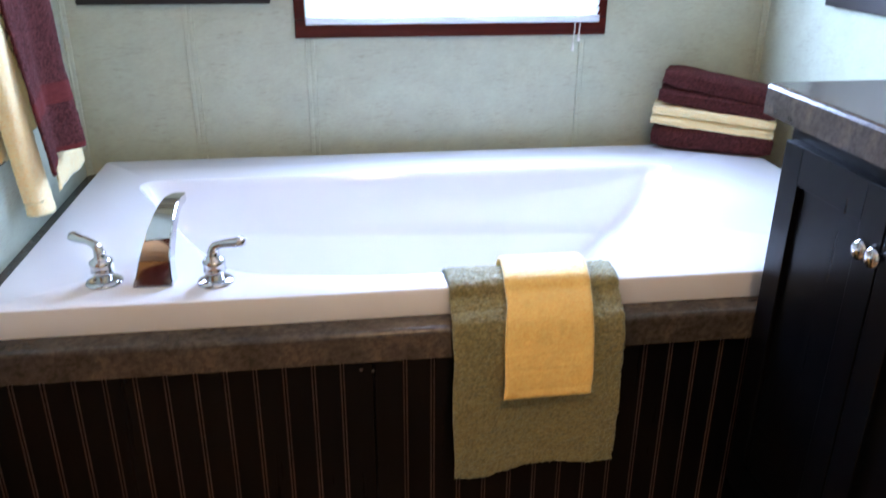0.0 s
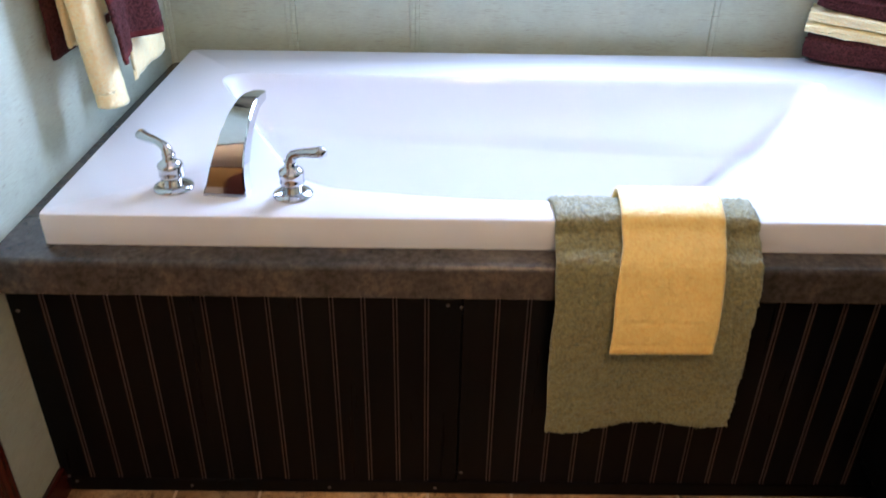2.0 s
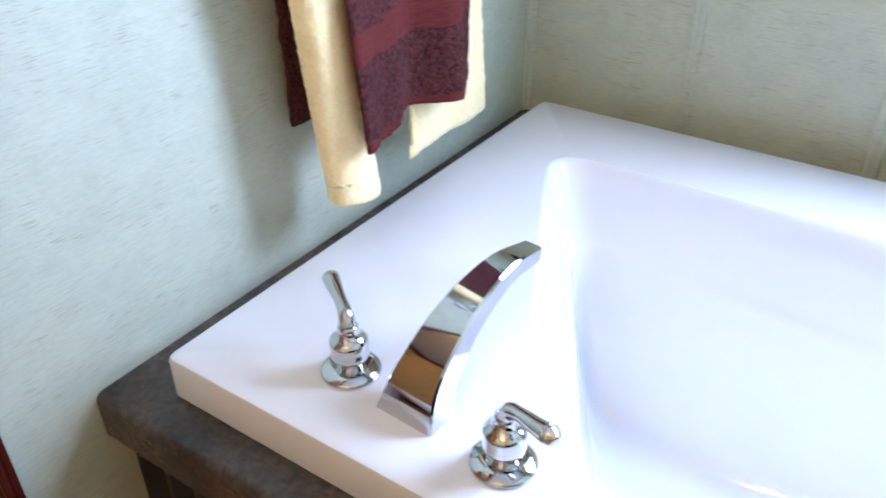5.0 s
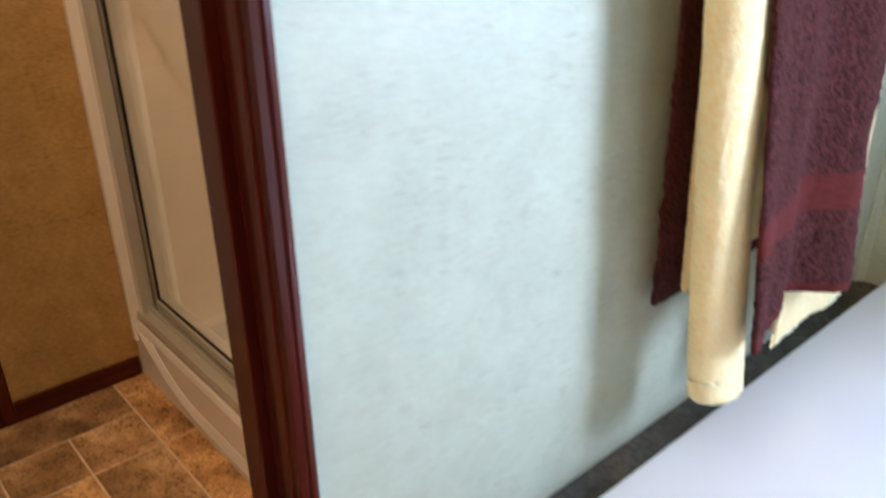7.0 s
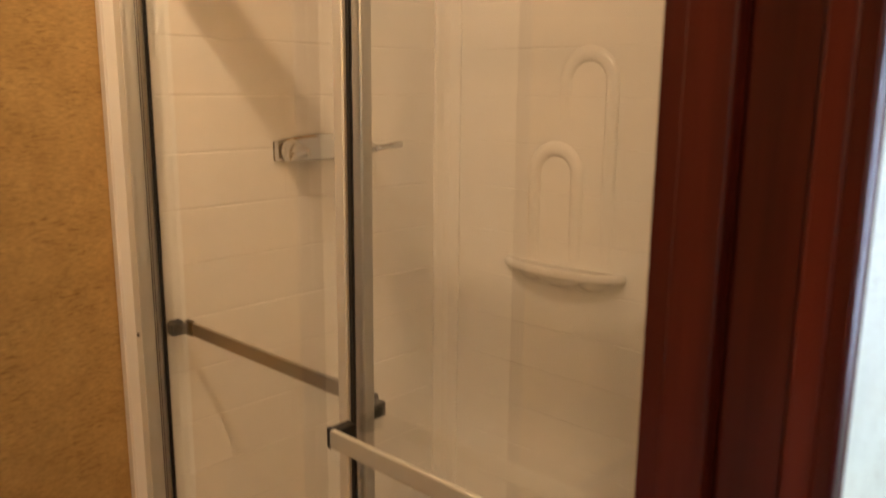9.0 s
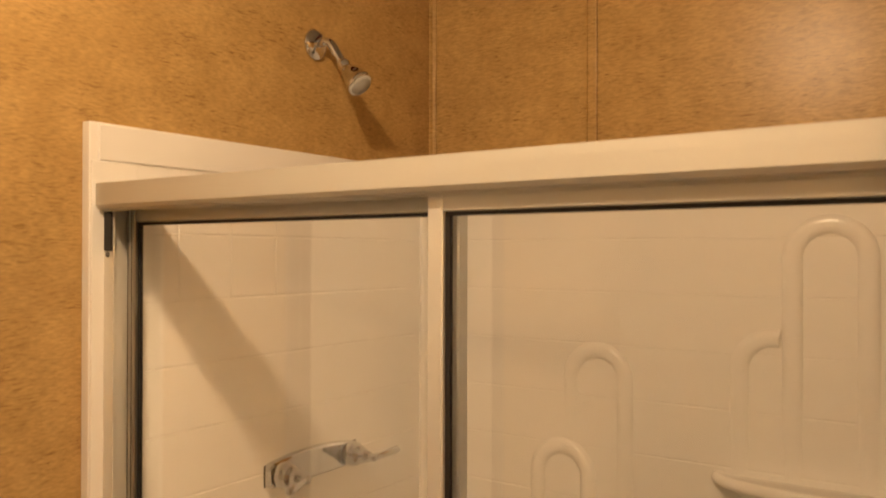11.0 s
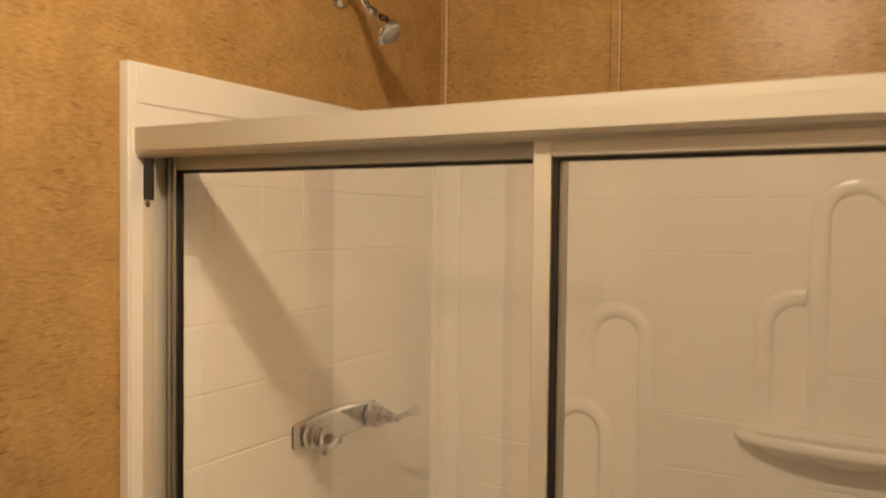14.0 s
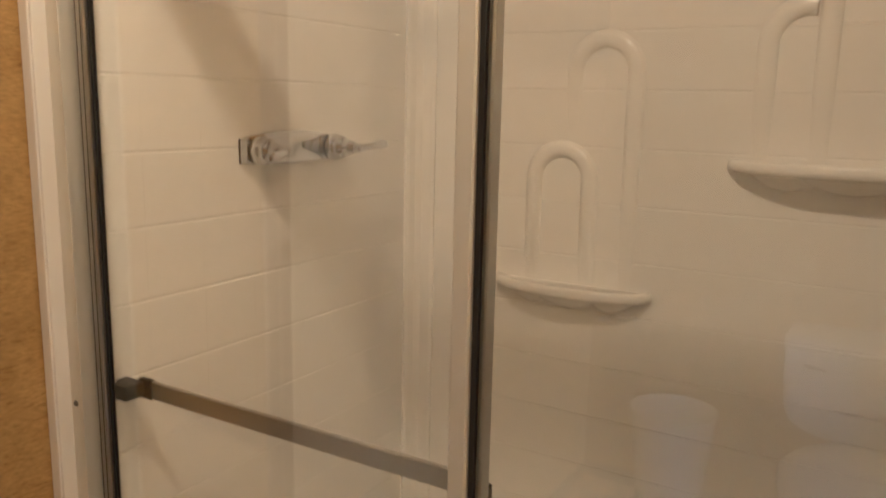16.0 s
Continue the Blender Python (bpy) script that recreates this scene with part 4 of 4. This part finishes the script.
        centre = centre[: max(4, int(len(centre) * until))]
        sec = [(-0.5, 0.0), (-0.46, 0.30), (-0.34, 0.72), (-0.16, 0.97), (0.16, 0.97), (0.34, 0.72), (0.46, 0.30), (0.5, 0.0)]
        rings = []
        for k, (x, z) in enumerate(centre):
            a, b = centre[max(0, k - 1)], centre[min(len(centre) - 1, k + 1)]
            d = Vector((b[0] - a[0], b[1] - a[1])).normalized()
            nrm = Vector((-d.y, d.x))
            fade = min(1.0, 0.25 + k * 0.25, 1.0 if until < 1 else 0.25 + (len(centre) - 1 - k) * 0.25)
            rings.append([bm.verts.new((x + nrm.x * q * band, SB - proud * h * fade + 0.001, z + nrm.y * q * band)) for q, h in sec])
        for a, b in zip(rings, rings[1:]):
            for j in range(len(sec) - 1):
                bm.faces.new((a[j], a[j + 1], b[j + 1], b[j]))
        bmesh.ops.recalc_face_normals(bm, faces=bm.faces[:])
        return part("arch_rib", bm, SURROUND, t, smooth=True)

    arch(-1.620, 0.076, 0.036, 1.296, 1.018, 0.012)
    arch(-1.541, 0.078, 0.036, 1.504, 1.018, 0.010, 1.30)
    arch(-1.196, 0.080, 0.036, 1.550, 1.278, 0.010, None, 0.57)
    arch(-1.104, 0.080, 0.037, 1.758, 1.278, 0.012)

    def shelf(x0, x1, z, deep):
        """A half-moon soap shelf with a rounded lip and scooped brackets below."""
        bm = bmesh.new()
        cx, hw = (x0 + x1) / 2, (x1 - x0) / 2
        rings = []
        levels = [(0.975, 0.0), (0.992, -0.005), (1.0, -0.011), (0.985, -0.017), (0.94, -0.021), (0.86, -0.022), (0.72, -0.024), (0.66, -0.031), (0.56, -0.040), (0.42, -0.047), (0.26, -0.051)]
        n = 54
        for s, dz in [(0.86, -0.004), (0.93, 0.001)] + levels:
            row = []
            for k in range(n + 1):
                a = math.pi * k / n
                scallop = abs(math.sin(3 * a)) ** 0.5 if dz < -0.023 else 1.0
                lobes = 0.66 + 0.34 * scallop
                drop = dz if dz > -0.023 else -0.023 + (dz + 0.023) * (0.40 + 0.60 * scallop)
                row.append(bm.verts.new((cx - hw * (0.42 + 0.55 * s) * math.cos(a) if s < 0.8 else cx - hw * s * math.cos(a), SB + 0.001 - deep * s * lobes * math.sin(a) ** 0.85, z + drop)))
            rings.append(row)
        for a, b in zip(rings, rings[1:]):
            for k in range(n):
                bm.faces.new((a[k], a[k + 1], b[k + 1], b[k]))
        bm.faces.new(rings[0][::-1])
        bm.faces.new(rings[-1])
        bmesh.ops.recalc_face_normals(bm, faces=bm.faces[:])
        return part("shelf", bm, SURROUND, t, smooth=True)

    shelf(-1.752, -1.424, 1.016, 0.070)
    shelf(-1.308, -0.905, 1.276, 0.078)
    return t


surround = shower_surround()


# ---- sliding shower doors ----
DX0, DX1 = SLX + 0.001, SX1 - 0.021
frame_t = thing("shower_door_frame", "satin aluminium sliding shower door frame", "shower frame")
hp = [(1.372, 1.7880), (1.372, 1.756), (1.376, 1.750), (1.384, 1.7490), (1.384, 1.7465), (1.388, 1.7465), (1.388, 1.772), (1.446, 1.772), (1.446, 1.738), (1.450, 1.738), (1.450, 1.7755), (1.448, 1.7765)]
part("header", extrude_profile(hp, DX0 - 0.004, DX1 + 0.004, "x"), ALU, frame_t)
for x0, x1 in ((DX0 + 0.001, DX0 + 0.026), (DX1 - 0.026, DX1 - 0.001)):
    s = 1 if x0 < -1.5 else -1
    e = x0 if s > 0 else x1
    pr = [(e, 1.386), (e + s * 0.025, 1.386), (e + s * 0.025, 1.389), (e + s * 0.004, 1.392), (e + s * 0.004, 1.428), (e + s * 0.020, 1.432), (e + s * 0.020, 1.446), (e, 1.446)]
    part("wall_jamb", extrude_profile(pr, CURB_Z + 0.001, 1.7485, "z"), ALU_Z, frame_t)
    part("jamb_clip", box(min(e + s * 0.005, e + s * 0.025), max(e + s * 0.005, e + s * 0.025), 1.3830, 1.386, 1.688, 1.747, 0.002), BLACK, frame_t)
    for z in (1.683, 0.955):
        part("screw", lathe([(0, 0.003), (0.0025, 0.0027), (0.0042, 0.001), (0.0044, 0.0), (0, 0)], pose(e + s * 0.012, 1.386, z, 90), 12), SCREW, frame_t, smooth=True)
tp = [(1.378, CURB_Z + 0.0005), (1.378, CURB_Z + 0.010), (1.382, CURB_Z + 0.022), (1.386, CURB_Z + 0.022), (1.388, CURB_Z + 0.006), (1.412, CURB_Z + 0.006), (1.413, CURB_Z + 0.020), (1.417, CURB_Z + 0.020), (1.418, CURB_Z + 0.006), (1.444, CURB_Z + 0.006), (1.446, CURB_Z + 0.024), (1.450, CURB_Z + 0.024), (1.450, CURB_Z + 0.0005)]
part("sill_track", extrude_profile(tp, DX0, DX1, "x"), ALU, frame_t)


def sliding_panel(label, x0, x1, y, bar_side, z_top):
    """Framed glass on rollers, with a towel bar on one side: -1 outside, 1 inside."""
    t = thing("shower_door", label, "shower door", "sliding shower doors")
    z0, z1, w = CURB_Z + 0.026, z_top, 0.020
    for a, b in ((x0, x0 + w), (x1 - w, x1)):
        pr = [(a, y - 0.008), (a + 0.002, y - 0.010), (b - 0.002, y - 0.010), (b, y - 0.008), (b, y + 0.008), (b - 0.002, y + 0.010), (a + 0.002, y + 0.010), (a, y + 0.008)]
        part("stile", extrude_profile(pr, z0, z1, "z"), BARMETAL_Z if bar_side > 0 else ALU_Z, t)
    for gx in (x0 + 0.0035, x0 + 0.0125) if bar_side > 0 else ():
        part("glazing_groove", box(gx, gx + 0.0013, y - 0.0106, y - 0.0095, z0 + 0.002, z1 - 0.002), SCREW, t)
    part("rail", box(x0 + w, x1 - w, y - 0.010, y + 0.010, z0, z0 + 0.020, 0.002), ALU, t)
    part("rail", box(x0 + w, x1 - w, y - 0.010, y + 0.010, z1 - 0.022, z1, 0.002), ALU, t)
    g = 0.0058
    for a, b, c, d in ((x0 + w, x0 + w + g, z0 + 0.020, z1 - 0.022), (x1 - w - g, x1 - w, z0 + 0.020, z1 - 0.022), (x0 + w + g, x1 - w - g, z0 + 0.020, z0 + 0.020 + g), (x0 + w + g, x1 - w - g, z1 - 0.022 - g * 0.8, z1 - 0.022)):
        part("gasket", box(a, b, y - 0.0040, y + 0.0040, c, d), BLACK, t)
    pane = part("glass", box(x0 + w + g, x1 - w - g, y - 0.0025, y + 0.0025, z0 + 0.020 + g, z1 - 0.022 - g * 0.8), GLASS, t)
    pane.visible_shadow = False
    by, bz = y + bar_side * 0.050, 0.957
    part("towel_bar", box(x0 + 0.050 if bar_side > 0 else x0 + 0.028, x1 - 0.050 if bar_side > 0 else x1 - 0.028, min(by, by - bar_side * 0.008), max(by, by - bar_side * 0.008), bz - 0.013, bz + 0.013, 0.002), BARMETAL if bar_side > 0 else ALU, t)
    for bx in ((x0 + 0.010, x1 - 0.010) if bar_side > 0 else (x0 + 0.030, x1 - 0.030)):
        ya, yb = sorted((y + bar_side * 0.010, by - bar_side * 0.0085))
        ex = bx if bar_side < 0 else (bx + 0.022 if bx < (x0 + x1) / 2 else bx - 0.030)
        br = part("bracket", box(min(bx, ex) - 0.008, max(bx, ex) + (0.008 if bx < (x0 + x1) / 2 or bar_side < 0 else -0.002), ya, yb, bz - 0.010, bz + 0.012, 0.002), BLACK, t)
        right = bar_side > 0 and bx > (x0 + x1) / 2
        part("end_cap", box(ex - (0.016 if right else 0.006), ex + (0.004 if right or bar_side < 0 else 0.022), min(by, by - bar_side * 0.009), max(by, by - bar_side * 0.009), bz - 0.0145, bz + 0.0145, 0.002), BLACK, br)
    return t


sliding_panel("clear glass inner shower door with an aluminium towel bar inside", DX0 + 0.008, -1.350, 1.430, 1, 1.7535)
sliding_panel("clear glass outer shower door with an aluminium towel bar outside", -1.372, DX1 - 0.012, 1.399, -1, 1.752)


# ---- shower valve and head ----
def shower_valve():
    t = thing("shower_valve", "chrome two-handle shower valve on an arched plate", "faucet")
    n, y0, y1, x = 24, 1.711, 1.962, SLX
    bm = bmesh.new()
    rows = []
    for k in range(n + 1):
        u = k / n
        y = y0 + (y1 - y0) * u
        bow = 1 - (2 * u - 1) ** 2
        zt, zb = 1.300 + 0.012 * bow - 0.003 * u, 1.256 - 0.003 * bow
        if k in (0, n):
            zt, zb = zt - 0.003, zb + 0.003
        proud = 0.018
        rows.append([bm.verts.new((x + 0.002, y, zb)), bm.verts.new((x + proud * 0.8, y, zb + 0.001)), bm.verts.new((x + proud, y, zb + 0.005)), bm.verts.new((x + proud, y, zt - 0.005)), bm.verts.new((x + proud * 0.8, y, zt - 0.001)), bm.verts.new((x + 0.002, y, zt))])
    for a, b in zip(rows, rows[1:]):
        for j in range(5):
            bm.faces.new((a[j], a[j + 1], b[j + 1], b[j]))
    bm.faces.new(rows[0])
    bm.faces.new(rows[-1][::-1])
    bmesh.ops.recalc_face_normals(bm, faces=bm.faces[:])
    part("plate", bm, CHROME, t, smooth=True, sharp=35)
    part("gasket", box(x - 0.001, x + 0.003, y0 - 0.0015, y1 + 0.0015, 1.2575, 1.2985, 0.001), BLACK, t)
    for y, ly, lz in ((1.738, -0.052, -0.006), (1.926, 0.060, 0.006)):
        m = pose(x + 0.0175, y, 1.279, 0, 90, 0)
        hub = part("hub", lathe([(0.0235, 0.003), (0.0245, 0.008), (0.0245, 0.014), (0.0215, 0.018), (0.0210, 0.024), (0.0185, 0.030), (0.0150, 0.034), (0.0152, 0.038), (0.0125, 0.046), (0.0095, 0.055), (0.0075, 0.061), (0.0085, 0.065), (0.0060, 0.070), (0, 0.071)], m, 24), CHROME, t, smooth=True)
        part("seal_ring", lathe([(0.0, 0.0), (0.0225, 0.0), (0.0230, 0.0030), (0.0, 0.0030)], m, 24), BLACK, hub)
        a = Vector((x + 0.080, y + 0.08 * ly, 1.279))
        b = a + Vector((0.012, ly, lz))
        part("lever", sweep(smooth_line([a, a.lerp(b, 0.45) + Vector((0.003, 0, 0.001)), b], 5), [0.0072, 0.0064, 0.0060, 0.0060, 0.0062, 0.0066, 0.0071, 0.0077, 0.0082, 0.0085, 0.0070], 14), CHROME, hub, smooth=True)
    return t


def shower_head():
    t = thing("wall_shower", "chrome shower head on a bent wall arm", "shower head")
    y, z, x = 1.859, 2.102, XL
    part("escutcheon", lathe([(0, 0), (0.031, 0), (0.0315, 0.002), (0.029, 0.006), (0.020, 0.011), (0.011, 0.013), (0, 0.013)], pose(x, y, z, 0, 90, 0), 32), CHROME, t, smooth=True)
    end = Vector((x + 0.074, y, z - 0.048))
    line = smooth_line([(x + 0.008, y, z), (x + 0.030, y, z + 0.002), (x + 0.048, y, z - 0.010), end], 8)
    part("arm", sweep(line, 0.0085, 16), CHROME, t, smooth=True)
    d = Vector((0.72, 0.0, -0.74)).normalized()
    m = Matrix.Translation(end - d * 0.004) @ d.to_track_quat("Z", "Y").to_matrix().to_4x4()
    part("collar", lathe([(0.0115, 0.0), (0.013, 0.002), (0.013, 0.012), (0.0105, 0.015), (0.0105, 0.018), (0.014, 0.022), (0.014, 0.026), (0, 0.026)], m, 20), CHROME, t, smooth=True)
    part("bell", lathe([(0.013, 0.022), (0.018, 0.030), (0.0205, 0.044), (0.0225, 0.056), (0.0265, 0.062), (0.0265, 0.069), (0.0235, 0.071), (0, 0.070)], m, 28), CHROME, t, smooth=True)
    part("face", lathe([(0.0, 0.0755), (0.010, 0.0755), (0.012, 0.0735), (0.020, 0.0735), (0.0205, 0.0700), (0.0, 0.0700)], m, 24), SPRAY, t, "pale clear spray face", smooth=True)
    return t


shower_valve()
shower_head()


# ---- toilet and bin, mirrored in the shower glass ----
def toilet():
    t = thing("toilet", "white china toilet with a closed lid", "toilet")
    cx = -1.075
    side = [(0.232, 0.672), (0.228, 0.56), (0.222, 0.49), (0.205, 0.450), (0.170, 0.424), (0.110, 0.408), (0.050, 0.402)]
    front = [(cx + w, z) for w, z in side] + [(cx - w, z) for w, z in side[::-1]]
    bm = extrude_profile(front, -0.648, -0.440, "y")
    bmesh.ops.bevel(bm, geom=[e for e in bm.edges if all(v.co.y > -0.445 for v in e.verts)], offset=0.018, segments=3, profile=0.5, affect="EDGES")
    part("tank", bm, CERAMIC, t, smooth=True, sharp=40)
    part("tank_lid", box(cx - 0.235, cx + 0.235, -0.655, -0.430, 0.6755, 0.708, 0.010, 3), CERAMIC, t, smooth=True)

    def oval(z, w, y0, y1, n=36):
        return [(cx + w * math.sin(2 * math.pi * k / n), (y0 + y1) / 2 - (y1 - y0) / 2 * math.cos(2 * math.pi * k / n) , z) for k in range(n)]

    def loft(rings):
        bm = bmesh.new()
        vs = [[bm.verts.new(p) for p in r] for r in rings]
        for a, b in zip(vs, vs[1:]):
            for k in range(len(a)):
                bm.faces.new((a[k], a[(k + 1) % len(a)], b[(k + 1) % len(b)], b[k]))
        bm.faces.new(vs[0])
        bm.faces.new(vs[-1])
        bmesh.ops.recalc_face_normals(bm, faces=bm.faces[:])
        return bm

    part("bowl", loft([oval(0.0, 0.11, -0.50, -0.06), oval(0.03, 0.105, -0.49, -0.07), oval(0.16, 0.095, -0.47, -0.08), oval(0.25, 0.14, -0.46, 0.0), oval(0.34, 0.18, -0.45, 0.045), oval(0.383, 0.185, -0.45, 0.05)]), CERAMIC, t, smooth=True)
    part("seat", loft([oval(0.384, 0.185, -0.43, 0.052), oval(0.392, 0.190, -0.43, 0.057), oval(0.401, 0.186, -0.43, 0.053)]), CERAMIC, t, smooth=True)
    part("lid", loft([oval(0.402, 0.186, -0.43, 0.053), oval(0.410, 0.189, -0.43, 0.056), oval(0.420, 0.180, -0.43, 0.047), oval(0.424, 0.12, -0.40, -0.01)]), CERAMIC, t, smooth=True)
    part("flush_lever", sweep([(cx - 0.17, -0.440, 0.63), (cx - 0.17, -0.425, 0.63), (cx - 0.11, -0.422, 0.625)], 0.006, 8), CHROME, t, smooth=True)
    return t


toilet()
bin_t = thing("waste_bin", "small white tapered waste bin on the floor", "waste bin")
part("bin_body", lathe([(0, 0.002), (0.090, 0.0), (0.094, 0.004), (0.134, 0.388), (0.139, 0.394), (0.139, 0.402), (0.131, 0.402), (0.090, 0.012), (0, 0.010)], pose(-1.62, -0.46, 0.0), 32), CERAMIC, bin_t, smooth=True)


# ---- ceiling lights ----
def dome_light(x, y, label):
    t = thing("ceiling_light", label, "ceiling light", "ceiling lights")
    part("base_ring", lathe([(0.0, 0.0), (0.105, 0.0), (0.108, -0.006), (0.104, -0.016), (0.09, -0.018)], pose(x, y, CEIL - 0.0005), 36), SCREW, t, smooth=True)
    s = part("glass_bowl", lathe([(0.092, -0.016), (0.094, -0.035), (0.084, -0.07), (0.062, -0.10), (0.032, -0.118), (0, -0.123)], pose(x, y, CEIL), 36), OPAL, t, smooth=True)
    s.visible_shadow = False
    return t


dome_light(-1.335, 0.905, "round opal glass ceiling light over the toilet room")
dome_light(0.25, -0.45, "round opal glass ceiling light in the bathroom")

# ---- moulded tile field of the shower surround ----
def piece_mesh(name, w, d, h, bevel, material, level_only=False):
    bm = box(-w / 2, w / 2, -d / 2, d / 2, 0, h)
    top = [e for e in bm.edges if all(v.co.z > h / 2 for v in e.verts)]
    if level_only:
        top = [e for e in top if abs(e.verts[0].co.x - e.verts[1].co.x) > w / 2]
    bmesh.ops.bevel(bm, geom=top, offset=bevel, segments=1, affect="EDGES")
    me = bpy.data.meshes.new(name)
    bm.to_mesh(me)
    bm.free()
    me.materials.append(material)
    return me


def piece(name, me, m, parent):
    ob = new(name, me)
    ob.parent = parent
    ob.matrix_basis = m
    return ob


TZ = [1.8235 - 0.1078 * k for k in range(16)]
P = 0.1078
tile_me = piece_mesh("moulded_tile", P - 0.0026, P - 0.0026, 0.0013, 0.0011, SURROUND)
level_me = piece_mesh("moulded_tile", P - 0.0001, P - 0.0028, 0.0013, 0.0011, SURROUND, True)
for k in range(15):
    zc = (TZ[k] + TZ[k + 1]) / 2
    for j in range(7):
        yc = 1.469 + P * j
        piece("moulded_tile", tile_me if k < 2 and j < 3 else level_me, pose(SLX - 0.0002, yc, zc, 90, 0, 90), surround)
    for j in range(9):
        xc = -1.858 + P * (j + 0.5)
        piece("moulded_tile", level_me, pose(xc, SB + 0.0002, zc, 90, 0, 0), surround)

# ---- floor: grout bed and slate-look tiles ----
floor = tagged(part("floor", box(XL - T, XR + T, YREAR_T - T, YBS + T, -0.06, -0.0022), GROUT), "brown slate-look tile floor with pale grout", "floor", kind="structure")
U, GX, GY = 0.1524, -0.008, 1.142
cols, rows_n = range(-14, 9), range(-2, 17)
taken = {}
fixed = [(-5, -1, 2, 1), (-3, -1, 1, 1), (-2, -1, 2, 2), (0, -1, 1, 1), (1, -1, 2, 1), (3, -1, 1, 1), (4, -1, 2, 2), (-4, 0, 2, 1), (0, 0, 1, 2), (1, 0, 1, 1), (2, 0, 2, 1),
         (-13, -2, 2, 1), (-11, -2, 2, 1), (-13, -1, 1, 2), (-12, -1, 1, 1), (-11, -1, 2, 1), (-12, 0, 1, 1), (-11, 0, 1, 1), (-9, -1, 2, 2), (-12, 1, 2, 1), (-10, 1, 1, 1)]
placed = []
for c, r, w, h in fixed:
    for a in range(w):
        for b in range(h):
            taken[(c + a, r + b)] = True
    placed.append((c, r, w, h))
rng = random.Random(7)
for r in rows_n:
    for c in cols:
        if (c, r) in taken:
            continue
        for w, h in rng.sample([(2, 2), (2, 1), (1, 2), (1, 1), (2, 1), (2, 2)], 6) + [(1, 1)]:
            cells = [(c + a, r + b) for a in range(w) for b in range(h)]
            if all(q not in taken and q[0] in cols and q[1] in rows_n for q in cells):
                for q in cells:
                    taken[q] = True
                placed.append((c, r, w, h))
                break
slate = {}
for c, r, w, h in placed:
    if (w, h) not in slate:
        slate[(w, h)] = piece_mesh("floor_tile", U * w - 0.0052, U * h - 0.0052, 0.0018, 0.0008, SLATE)
    piece("floor_tile", slate[(w, h)], pose(GX + U * (c + w / 2), GY - U * (r + h / 2), -0.0022), floor)
